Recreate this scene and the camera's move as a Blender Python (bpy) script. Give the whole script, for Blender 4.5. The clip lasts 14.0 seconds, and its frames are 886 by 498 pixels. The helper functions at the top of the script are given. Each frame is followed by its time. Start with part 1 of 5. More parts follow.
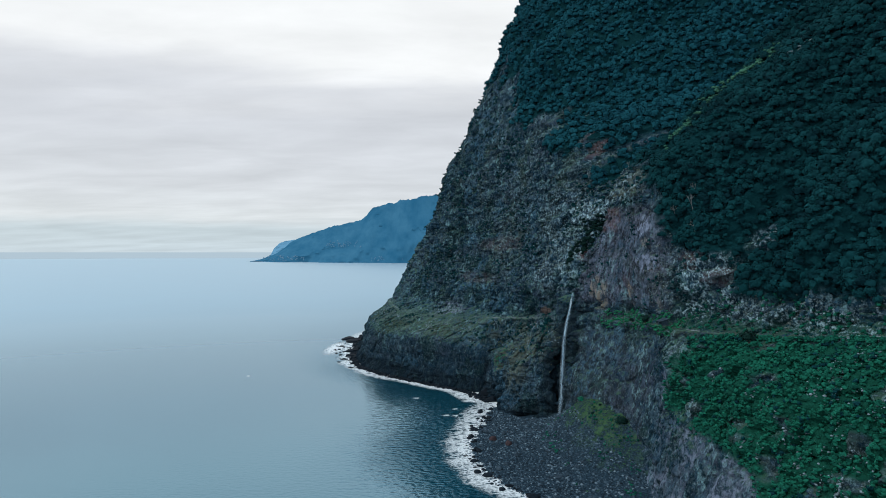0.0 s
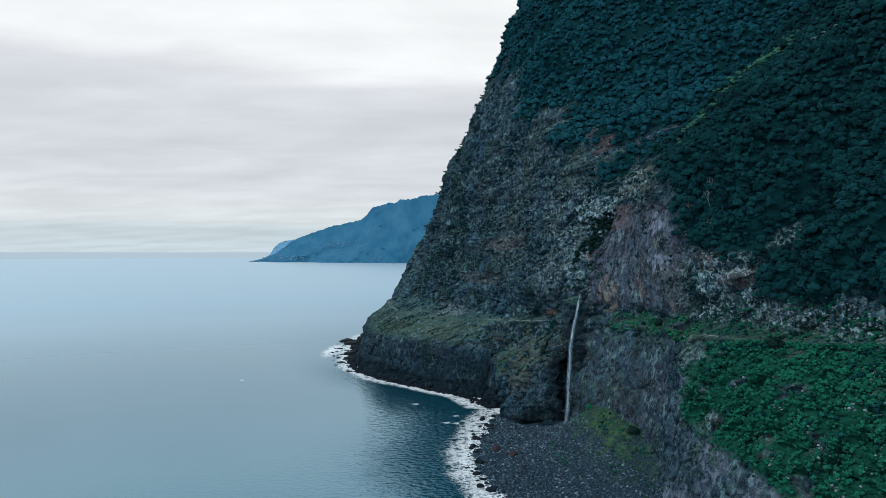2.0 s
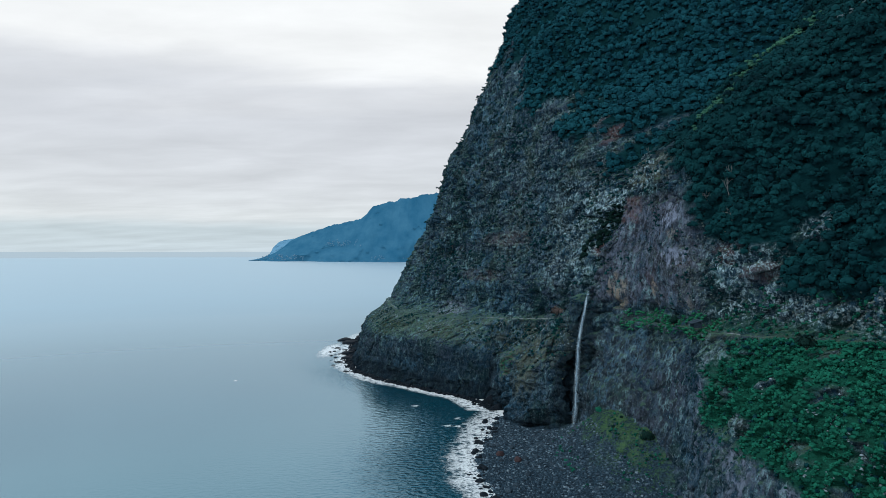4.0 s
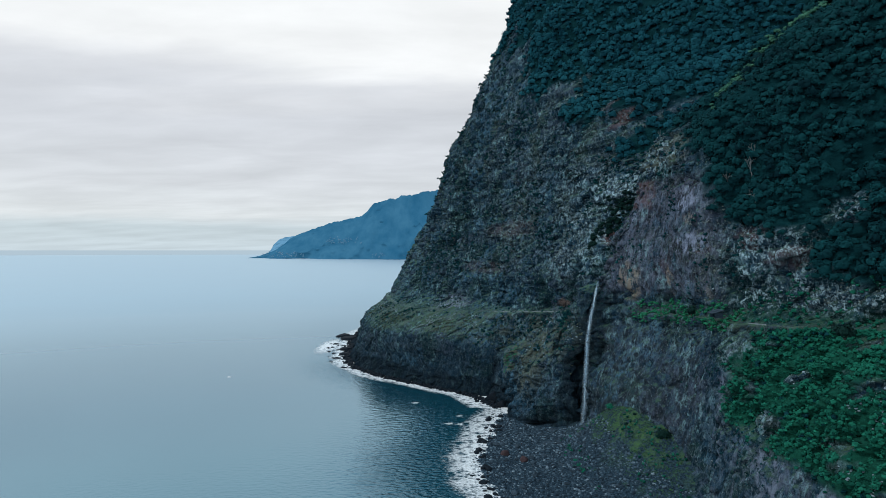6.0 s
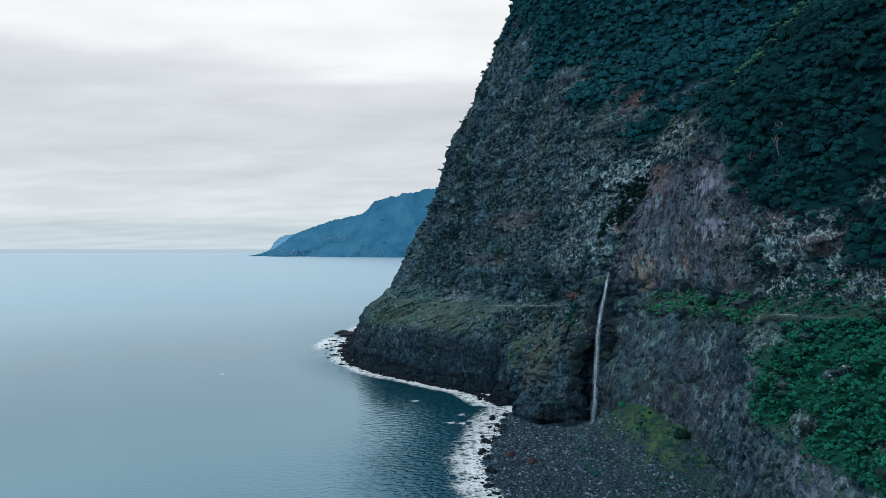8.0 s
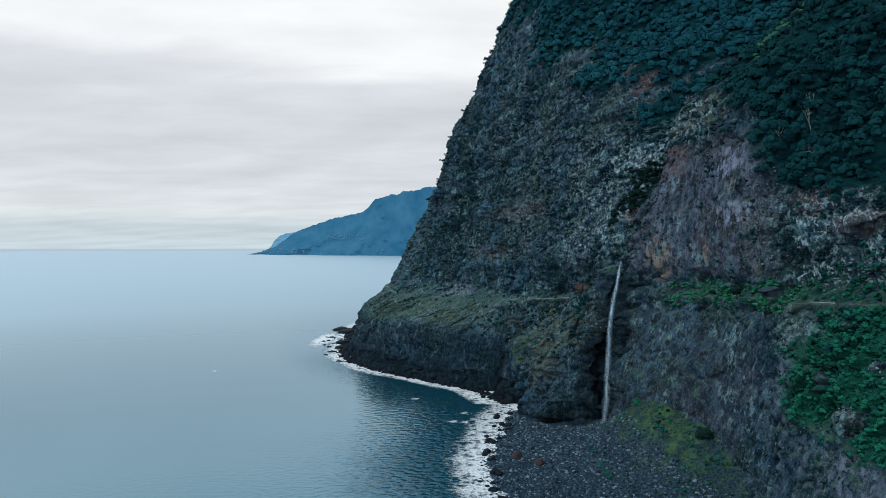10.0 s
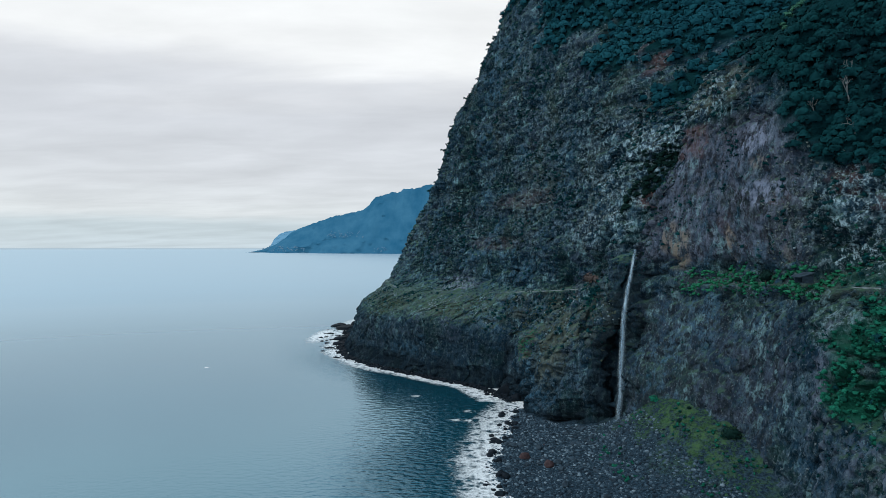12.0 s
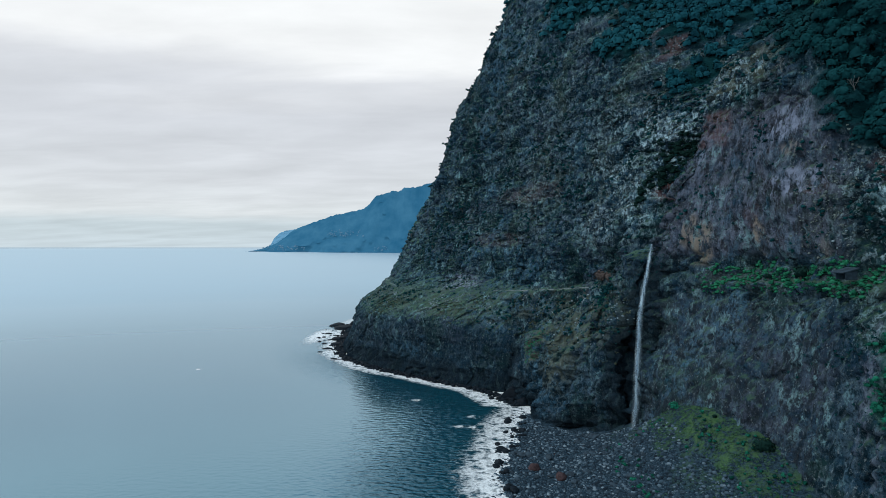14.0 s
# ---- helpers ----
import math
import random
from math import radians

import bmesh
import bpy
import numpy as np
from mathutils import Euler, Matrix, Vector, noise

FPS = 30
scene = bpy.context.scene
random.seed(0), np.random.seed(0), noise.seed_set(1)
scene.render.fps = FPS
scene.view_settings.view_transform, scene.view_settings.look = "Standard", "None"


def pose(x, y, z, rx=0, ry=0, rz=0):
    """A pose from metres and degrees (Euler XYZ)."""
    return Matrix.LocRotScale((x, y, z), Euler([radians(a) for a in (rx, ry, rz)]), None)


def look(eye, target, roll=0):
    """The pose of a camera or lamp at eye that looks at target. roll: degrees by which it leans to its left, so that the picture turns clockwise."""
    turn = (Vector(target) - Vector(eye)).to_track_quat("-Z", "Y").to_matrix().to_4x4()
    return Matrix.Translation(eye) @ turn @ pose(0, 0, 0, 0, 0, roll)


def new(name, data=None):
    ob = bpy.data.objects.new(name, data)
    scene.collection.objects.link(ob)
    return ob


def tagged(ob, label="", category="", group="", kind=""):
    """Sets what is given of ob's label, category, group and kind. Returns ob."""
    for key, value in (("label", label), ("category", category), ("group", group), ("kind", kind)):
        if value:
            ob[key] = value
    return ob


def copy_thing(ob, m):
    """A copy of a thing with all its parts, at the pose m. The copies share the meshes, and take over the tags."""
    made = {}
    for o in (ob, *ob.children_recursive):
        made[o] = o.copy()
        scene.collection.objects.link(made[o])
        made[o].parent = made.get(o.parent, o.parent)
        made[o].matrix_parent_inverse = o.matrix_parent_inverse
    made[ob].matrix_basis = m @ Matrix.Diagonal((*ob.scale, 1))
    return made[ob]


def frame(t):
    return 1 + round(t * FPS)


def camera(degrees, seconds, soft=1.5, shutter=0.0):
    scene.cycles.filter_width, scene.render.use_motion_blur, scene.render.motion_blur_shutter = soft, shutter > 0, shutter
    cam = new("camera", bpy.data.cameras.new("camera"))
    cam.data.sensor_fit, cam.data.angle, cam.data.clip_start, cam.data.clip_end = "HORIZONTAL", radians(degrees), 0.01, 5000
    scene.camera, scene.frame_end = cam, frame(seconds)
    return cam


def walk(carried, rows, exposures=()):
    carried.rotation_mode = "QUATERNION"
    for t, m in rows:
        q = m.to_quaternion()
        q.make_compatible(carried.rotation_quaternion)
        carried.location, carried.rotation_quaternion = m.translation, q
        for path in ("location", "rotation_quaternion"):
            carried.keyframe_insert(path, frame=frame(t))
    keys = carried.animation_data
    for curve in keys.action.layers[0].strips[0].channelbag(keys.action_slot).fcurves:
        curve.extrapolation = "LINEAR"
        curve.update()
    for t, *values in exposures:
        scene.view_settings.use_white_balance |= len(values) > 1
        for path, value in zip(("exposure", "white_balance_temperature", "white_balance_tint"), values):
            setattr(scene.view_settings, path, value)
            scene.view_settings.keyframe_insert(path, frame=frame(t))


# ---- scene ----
cam = camera(73.0, 14.0, 0.7)
PATH = [
    (0, pose(0, 0, 150, 90.32, 0, -0.24)),
    (1.5, pose(0, 18.8, 149.8, 90.32, 0, -0.22)),
    (2.5, pose(-0.1, 31.3, 149.4, 90.32, 0, -0.2)),
    (3, pose(-0.1, 37.5, 148.5, 90.32, 0, -0.19)),
    (5.5, pose(-0.2, 68.5, 139.8, 90.17, 0, -0.08)),
    (8, pose(-0.4, 99.6, 131, 90.03, 0, 0.06)),
    (10.5, pose(-1.1, 130.8, 121.3, 89.96, 0, 0.16)),
    (12.5, pose(-2, 155.4, 114.4, 89.87, 0, 0.24)),
    (13, pose(-2.3, 161.5, 113.5, 89.85, 0, 0.26)),
    (14, pose(-2.8, 173.9, 113.2, 89.84, 0, 0.3)),
]
walk(cam, PATH)

# ---- world, sun ----
world = bpy.data.worlds.new("overcast_sky")
scene.world = world
world.use_nodes = True
wn, wl = world.node_tree.nodes, world.node_tree.links
wn.clear()


def wnode(kind, **values):
    n = wn.new(kind)
    for k, v in values.items():
        n.inputs[k].default_value = v
    return n


w_out = wn.new("ShaderNodeOutputWorld")
w_bg = wn.new("ShaderNodeBackground")
w_geo = wn.new("ShaderNodeTexCoord")
w_sep = wn.new("ShaderNodeSeparateXYZ")
wl.new(w_geo.outputs["Generated"], w_sep.inputs[0])
w_sky = wn.new("ShaderNodeTexSky")
w_sky.sky_type = "NISHITA"
w_sky.sun_disc = False
w_sky.sun_elevation = radians(48)
w_sky.sun_rotation = radians(-60)
w_dim = wn.new("ShaderNodeVectorMath")
w_dim.operation = "SCALE"
w_dim.inputs["Scale"].default_value = 0.1
wl.new(w_sky.outputs[0], w_dim.inputs[0])
# cloud deck seen in perspective
w_up = wn.new("ShaderNodeMath")
w_up.operation = "MAXIMUM"
w_up.inputs[1].default_value = 0.0
wl.new(w_sep.outputs["Z"], w_up.inputs[0])
w_den = wn.new("ShaderNodeMath")
w_den.operation = "ADD"
w_den.inputs[1].default_value = 0.12
wl.new(w_up.outputs[0], w_den.inputs[0])
w_div = wn.new("ShaderNodeVectorMath")
w_div.operation = "DIVIDE"
w_cmb = wn.new("ShaderNodeCombineXYZ")
for k in range(3):
    wl.new(w_den.outputs[0], w_cmb.inputs[k])
wl.new(w_geo.outputs["Generated"], w_div.inputs[0])
wl.new(w_cmb.outputs[0], w_div.inputs[1])
w_map = wn.new("ShaderNodeMapping")
w_map.inputs["Scale"].default_value = (0.55, 1.1, 0.0)
w_map.inputs["Location"].default_value = (3.1, 1.7, 0.0)
wl.new(w_div.outputs[0], w_map.inputs[0])
w_n1 = wnode("ShaderNodeTexNoise", Scale=1.3, Detail=9.0, Roughness=0.5, Distortion=0.35)
wl.new(w_map.outputs[0], w_n1.inputs["Vector"])
w_ramp = wn.new("ShaderNodeValToRGB")
w_el = w_ramp.color_ramp.elements
w_el[0].position, w_el[0].color = 0.0, (0.60, 0.71, 0.78, 1)
w_el[1].position, w_el[1].color = 1.0, (0.50, 0.70, 0.90, 1)
for p, c in ((0.035, (0.56, 0.66, 0.72, 1)), (0.055, (0.74, 0.79, 0.825, 1)), (0.10, (0.69, 0.725, 0.765, 1)), (0.20, (0.68, 0.71, 0.755, 1)),
             (0.255, (0.74, 0.765, 0.80, 1)), (0.31, (0.95, 0.97, 0.975, 1)), (0.46, (0.96, 0.985, 0.99, 1)), (0.65, (0.62, 0.80, 0.95, 1))):
    e = w_el.new(p)
    e.color = c
# the cloud bands wander in height
w_wob = wn.new("ShaderNodeMath")
w_wob.operation = "MULTIPLY_ADD"
w_wob.inputs[1].default_value = 0.2
w_wob.inputs[2].default_value = -0.10
wl.new(w_n1.outputs[0], w_wob.inputs[0])
w_wob2 = wn.new("ShaderNodeMath")
w_wob2.operation = "MULTIPLY"
wl.new(w_wob.outputs[0], w_wob2.inputs[0])
w_fade = wn.new("ShaderNodeMapRange")
w_fade.inputs["From Min"].default_value, w_fade.inputs["From Max"].default_value = 0.02, 0.25
wl.new(w_up.outputs[0], w_fade.inputs[0])
wl.new(w_fade.outputs[0], w_wob2.inputs[1])
w_add = wn.new("ShaderNodeMath")
w_add.operation = "ADD"
wl.new(w_up.outputs[0], w_add.inputs[0])
wl.new(w_wob2.outputs[0], w_add.inputs[1])
wl.new(w_add.outputs[0], w_ramp.inputs[0])
w_n2 = wnode("ShaderNodeTexNoise", Scale=2.2, Detail=10.0, Roughness=0.55, Distortion=0.2)
wl.new(w_map.outputs[0], w_n2.inputs["Vector"])
w_lum = wn.new("ShaderNodeMapRange")
w_lum.inputs["From Min"].default_value, w_lum.inputs["From Max"].default_value = 0.3, 0.7
w_lum.inputs["To Min"].default_value, w_lum.inputs["To Max"].default_value = 0.90, 1.09
wl.new(w_n2.outputs[0], w_lum.inputs[0])
w_mul = wn.new("ShaderNodeVectorMath")
w_mul.operation = "SCALE"
wl.new(w_ramp.outputs[0], w_mul.inputs[0])
wl.new(w_lum.outputs[0], w_mul.inputs["Scale"])
w_mix = wn.new("ShaderNodeMix")
w_mix.data_type = "RGBA"
w_mix.inputs["Factor"].default_value = 0.94
wl.new(w_dim.outputs[0], w_mix.inputs["A"])
wl.new(w_mul.outputs[0], w_mix.inputs["B"])
# below the horizon: hazy far sea
w_gt = wn.new("ShaderNodeMath")
w_gt.operation = "GREATER_THAN"
w_gt.inputs[1].default_value = 0.0
wl.new(w_sep.outputs["Z"], w_gt.inputs[0])
w_sea = wn.new("ShaderNodeMix")
w_sea.data_type = "RGBA"
w_sea.inputs["A"].default_value = (0.45, 0.57, 0.66, 1)
wl.new(w_gt.outputs[0], w_sea.inputs["Factor"])
wl.new(w_mix.outputs["Result"], w_sea.inputs["B"])
wl.new(w_sea.outputs["Result"], w_bg.inputs["Color"])
w_bg.inputs["Strength"].default_value = 1.0
wl.new(w_bg.outputs[0], w_out.inputs[0])

sun = new("sun", bpy.data.lights.new("sun", "SUN"))
sun.data.energy, sun.data.angle, sun.data.color = 1.3, radians(12), (1.0, 0.98, 0.95)
sun.matrix_world = look((-260, -120, 420), (0, 0, 0))


# ---- noise on arrays ----
def lattice(ix, iy, iz, seed):
    h = (ix.astype(np.int64) * 374761393 + iy.astype(np.int64) * 668265263 + iz.astype(np.int64) * 2147483647 + seed * 1274126177) & 0xFFFFFFFF
    h = ((h ^ (h >> 13)) * 1274126177) & 0xFFFFFFFF
    h = ((h ^ (h >> 16)) * 2246822519) & 0xFFFFFFFF
    return ((h ^ (h >> 15)) & 0xFFFF) / 65535.0


def smooth_noise(x, y, z, seed=0):
    """Value noise, -1 to 1."""
    x, y, z = np.broadcast_arrays(np.asarray(x, float), np.asarray(y, float), np.asarray(z, float))
    ix, iy, iz = np.floor(x), np.floor(y), np.floor(z)
    fx, fy, fz = x - ix, y - iy, z - iz
    fx, fy, fz = (f * f * f * (f * (f * 6 - 15) + 10) for f in (fx, fy, fz))
    total = 0
    for a in (0, 1):
        for b in (0, 1):
            for c in (0, 1):
                wgt = (fx if a else 1 - fx) * (fy if b else 1 - fy) * (fz if c else 1 - fz)
                total = total + wgt * lattice(ix + a, iy + b, iz + c, seed)
    return total * 2 - 1


def fractal(x, y, z, octaves=5, gain=0.5, seed=0, ridged=False):
    total, amp, norm = 0, 1.0, 0
    for o in range(octaves):
        n = smooth_noise(x, y, z, seed + 17 * o)
        total = total + amp * ((1 - 2 * np.abs(n)) if ridged else n)
        norm += amp
        amp *= gain
        x, y, z = x * 2.03 + 11.3, y * 2.03 + 5.1, z * 2.03 + 7.7
    return total / norm


def crags(u, v, seed, crack=0.0, wide=0.1):
    """Flat-faced blocks: the value, -1 to 1, of the nearest of scattered seeds, tilted across each block, with cracks between the blocks."""
    iu, iv = np.floor(u), np.floor(v)
    best, second, value = np.full(u.shape, 9.0), np.full(u.shape, 9.0), np.zeros(u.shape)
    for a in (-1, 0, 1):
        for b in (-1, 0, 1):
            cu, cv = iu + a, iv + b
            du = u - cu - lattice(cu, cv, 0 * cu, seed)
            dv = v - cv - lattice(cu, cv, 0 * cu, seed + 1)
            d = np.sqrt(du * du + dv * dv)
            val = lattice(cu, cv, 0 * cu, seed + 2) * 2 - 1 + 1.1 * du * (lattice(cu, cv, 0 * cu, seed + 3) - 0.5) + 0.35 * dv
            near = d < best
            second = np.where(near, best, np.minimum(second, d))
            best, value = np.where(near, d, best), np.where(near, val, value)
    return value + crack * np.exp(-(second - best) / wide)


def step01(a, b, v):
    u = np.clip((v - a) / (b - a), 0, 1)
    return u * u * (3 - 2 * u)


def curve_through(xs, ys, v):
    """A smooth curve through points, without overshoot (Fritsch-Carlson)."""
    xs, ys = np.asarray(xs, float), np.asarray(ys, float)
    h = np.diff(xs)[(...,) + (None,) * (ys.ndim - 1)]
    d = np.diff(ys, axis=0) / h
    m = np.zeros_like(ys)
    same = d[:-1] * d[1:] > 0
    m[1:-1] = np.where(same, 2 * d[:-1] * d[1:] / np.where(same, d[:-1] + d[1:], 1), 0)
    m[0], m[-1] = d[0], d[-1]
    k = np.clip(np.searchsorted(xs, v) - 1, 0, len(xs) - 2)
    hk = (xs[k + 1] - xs[k])
    t = np.clip((v - xs[k]) / hk, -0.2, 1.2)
    sh = (...,) + (None,) * (ys.ndim - 1)
    t, hk = t[sh], hk[sh]
    return ((2 * t**3 - 3 * t**2 + 1) * ys[k] + (t**3 - 2 * t**2 + t) * hk * m[k] + (-2 * t**3 + 3 * t**2) * ys[k + 1] + (t**3 - t**2) * hk * m[k + 1])


# ---- the lie of the land: contour lines of the cliff, x at each station along the coast ----
STATION = [120, 240, 300, 345, 385, 405, 440, 480, 512, 530, 560, 600, 640, 690, 740, 800, 880, 980, 1060, 1150]
CONTOUR = {
    -6: [124, 122, 120, 116, 120, 124, 114, 101, 91, 72, 52, 46, 26, -27, -80, -118, -130, -138, -142, -130],
    8: [130, 128, 126, 122, 126, 130, 120, 106, 97, 78, 58, 53, 34, -18, -68, -103, -118, -128, -132, -120],
    45: [158, 152, 143, 131, 138, 137, 126, 113, 103, 86, 70, 61, 40, -14, -62, -90, -103, -113, -117, -106],
    53: [162, 156, 147, 135, 139, 139, 129, 116, 104, 89, 76, 67, 47, -7, -52, -79, -91, -99, -104, -94],
    85: [178, 170, 160, 150, 144, 146, 143, 129, 109, 103, 98, 88, 72, 50, 20, -14, -47, -72, -82, -66],
    110: [212, 202, 191, 180, 166, 158, 147, 135, 115, 110, 103, 95, 80, 58, 30, -2, -32, -57, -67, -47],
    160: [240, 226, 211, 198, 184, 169, 151, 146, 134, 150, 119, 106, 92, 70, 44, 8, -24, -35, -22, 12],
    210: [278, 260, 241, 224, 204, 188, 161, 157, 152, 185, 160, 113, 99, 80, 52, 14, -9, 7, 30, 70],
    260: [325, 302, 282, 262, 240, 225, 206, 192, 222, 270, 245, 142, 108, 88, 57, 23, 8, 33, 70, 120],
    320: [392, 368, 346, 325, 300, 287, 274, 262, 310, 375, 385, 290, 172, 114, 80, 50, 40, 66, 100, 155],
    400: [485, 462, 440, 420, 395, 382, 368, 354, 410, 475, 500, 420, 285, 175, 122, 90, 74, 100, 140, 205],
    520: [610, 580, 550, 530, 500, 490, 476, 465, 515, 580, 610, 560, 430, 275, 192, 146, 121, 146, 190, 255],
    640: [760, 730, 700, 680, 650, 640, 630, 615, 650, 690, 720, 700, 600, 420, 330, 270, 240, 250, 290, 350],
}
ROAD_Y = [120, 200, 269, 316, 385, 430, 500, 560, 680, 790, 900, 1050, 1150]
ROAD_Z = [122, 118, 111.5, 105, 99.5, 98, 94, 88, 76, 69, 68, 68, 68]


def road_height(y):
    return curve_through(ROAD_Y, ROAD_Z, y)


def cliff_x(y, z):
    """Where the bare cliff stands at a station y and a height z, without its roughness."""
    y, z = np.broadcast_arrays(np.asarray(y, float), np.asarray(z, float))
    levels = sorted(CONTOUR)
    lines = np.array([CONTOUR[k] for k in levels], float)          # level, station
    shape, y, z = y.shape, y.ravel(), z.ravel()
    at_y = curve_through(STATION, lines.T.copy(), y)               # point, level
    k = np.clip(np.searchsorted(levels, z) - 1, 0, len(levels) - 2)
    lv = np.asarray(levels, float)
    h = np.diff(lv)
    d = np.diff(at_y, axis=1) / h
    m = np.zeros_like(at_y)
    same = d[:, :-1] * d[:, 1:] > 0
    m[:, 1:-1] = np.where(same, 2 * d[:, :-1] * d[:, 1:] / np.where(same, d[:, :-1] + d[:, 1:], 1), 0)
    m[:, 0], m[:, -1] = d[:, 0], d[:, -1]
    i = np.arange(len(y))
    hk = h[k]
    t = np.clip((z - lv[k]) / hk, 0, 1)
    out = ((2 * t**3 - 3 * t**2 + 1) * at_y[i, k] + (t**3 - 2 * t**2 + t) * hk * m[i, k]
           + (-2 * t**3 + 3 * t**2) * at_y[i, k + 1] + (t**3 - t**2) * hk * m[i, k + 1])
    return out.reshape(shape)


def cliff_full(y, z):
    """The cliff with ledges, gullies and broken rock."""
    x = cliff_x(y, z)
    zr = road_height(y)
    # road shelf: the wall above stands back
    shelf = step01(zr - 0.2, zr + 0.8, z) * (1 - step01(zr + 6, zr + 40, z)) * (1 - step01(470, 490, y) * (1 - step01(545, 560, y)))
    x = x + 4.6 * shelf - 1.5
    lip = 516 + 0.03 * (z - 116)
    cleft = step01(0, 3, y - lip) * (1 - step01(12, 30, y - lip)) * step01(106, 118, z) * (1 - step01(192, 235, z))
    x = x + 48 * cleft
    x = x + 15 * np.exp(-(((y - 636) / 8.0) ** 4)) * (1 - step01(48, 66, z))
    # broken rock: big buttresses, vertical ribs, ledges
    woods = step01(-10, 40, z - tree_line(y))
    # the walls beside the fall are sheared smooth
    sheer = np.maximum(step01(366, 380, y) * (1 - step01(492, 508, y)) * (1 - step01(80, 95, z)), step01(412, 425, y) * (1 - step01(500, 512, y)) * step01(106, 114, z) * (1 - step01(175, 195, z)))
    sheer = np.maximum(sheer, 0.9 * step01(250, 270, y) * (1 - step01(360, 372, y)) * (1 - step01(0, 6, z - bank_foot(y))))
    tall = 1 - step01(60, 90, z)
    bare = 1 - 0.75 * woods
    big = fractal(y / 60, z / 90, 0.3, 4, 0.5, 3)
    mid = fractal(y / 24, z / 38, 6.3, 4, 0.5, 5, ridged=True)
    ribs = fractal(y / 9, z / 40, 1.7, 4, 0.55, 9, ridged=True)
    lumps = fractal(y / 14, z / 12, 4.4, 5, 0.55, 21)
    warp = z + 7 * fractal(y / 45, z / 45, 2.2, 4, 0.5, 31) + 0.05 * y
    saw = 0
    for pitch, size in ((23.0, 2.2), (9.0, 0.7)):
        u = warp / pitch
        f = u - np.floor(u)
        here = step01(-0.2, 0.6, smooth_noise(y / 22, np.floor(u) * 3.7, 0.5, 45))
        saw = saw + size * here * (0.5 - f + (step01(0.0, 0.12, f) - 1))
    # the slope under the headland road and the wall below it are fluted from top to bottom
    fluted = np.maximum(step01(46, 54, z) * (1 - step01(-6, 0, z - zr)) * step01(540, 560, y), (1 - step01(44, 52, z)) * step01(598, 620, y))
    saw = saw * (1 - fluted)
    flutes = fractal((y + 0.25 * z) / 8, z / 70, 3.7, 4, 0.6, 47, ridged=True)
    fine = fractal(y / 3.0, z / 3.4, 8.8, 3, 0.6, 51)
    wy, wz = y + 5 * lumps + 0.25 * z, z + 6 * ribs + 9 * big
    blocks = (1.2 + 2.2 * step01(-0.3, 0.4, big)) * crags(wy / 9.0, wz / 14.0, 61, 1.2, 0.12) + 2.0 * crags(wy / 3.8, wz / 5.5, 63, 0.9, 0.15) + 2.2 * crags(wy / 21.0, wz / 30.0, 67, 2.2, 0.06)
    amp = 1 - 0.6 * np.exp(-((z - zr) / 4.0) ** 2)
    x = x + amp * (5.0 * (1 - 0.6 * sheer) * big + bare * ((1 - 0.8 * sheer) * (3.2 * mid + (1.6 + (1.2 + 2.2 * step01(590, 610, y)) * tall) * ribs + (2.2 - 1.0 * tall) * lumps - saw * (1 - sheer)) + 1.2 * fine + (1 - 0.75 * sheer) * (1 - 0.6 * fluted) * blocks + 3.4 * fluted * flutes + 1.0 * sheer * fractal(y / 3.2, z / 14, 4.1, 3, 0.55, 53, ridged=True)))
    # the wooded flanks are furrowed by gullies and billow between them
    x = x - woods * (15.0 * fractal((y + 0.3 * z) / 38, z / 60, 7.3, 3, 0.5, 57) + 3.0 * fractal(y / 15, z / 13, 5.3, 2, 0.5, 58))
    x = x + (18 + 6 * step01(505, 560, y)) * woods * fractal((y + 0.45 * z) / 48, z / 200, 3.1, 4, 0.5, 55, ridged=True)
    return x


def cliff_back(y, z):
    """How far clefts and caves run back, away from the open sea."""
    slot = np.exp(-(((y - 513.0 - 0.04 * (z - 60)) / 5.5) ** 4)) * step01(-5, 12, z) * (1 - step01(112, 122, z))
    gorge = np.exp(-(((y - 527 - 0.10 * (z - 120)) / 6.5) ** 4)) * step01(106, 116, z) * (1 - step01(190, 225, z))
    cave = np.exp(-(((y - 628) / 11.0) ** 4)) * (1 - step01(38, 64, z + 0.5 * (y - 628)))
    bare = 1 - 0.8 * step01(-10, 40, z - tree_line(y))
    flush = step01(250, 270, y) * (1 - step01(492, 508, y)) * np.where(y < 385, 1 - step01(0, 6, z - bank_foot(y)), 1 - step01(175, 195, z))
    rough = (1 - 0.8 * flush) * 1.8 * crags(y / 9.0 + 0.4 * smooth_noise(y / 7, z / 9, 0.1, 73), z / 15.0, 71) + (1 - 0.6 * flush) * 1.6 * fractal(y / 7, z / 9, 12.0, 4, 0.55, 91)
    return 8 * slot + 16 * gorge + 17 * cave + bare * rough * (1 - 0.7 * np.exp(-((z - road_height(y)) / 4.0) ** 2))


def tree_line(y):
    return curve_through([120, 300, 350, 390, 440, 465, 480, 512, 560, 600, 640, 690, 740, 800, 880, 1150],
                         [132, 128, 130, 146, 186, 206, 218, 232, 242, 262, 276, 306, 345, 385, 400, 380], y)


def bank_foot(y):
    """The height at which the green bank breaks off into the bare scarp."""
    return np.interp(y, [150, 240, 262, 282, 300, 318, 345, 375], [-5, 8, 30, 46, 50, 55, 53, 57])


SHORE_Y = [120, 240, 330, 365, 395, 430, 465, 500, 530, 562, 590, 620]
SHORE_X = [70, 66, 60, 51, 33, 22, 20, 27, 34, 40, 50, 60]


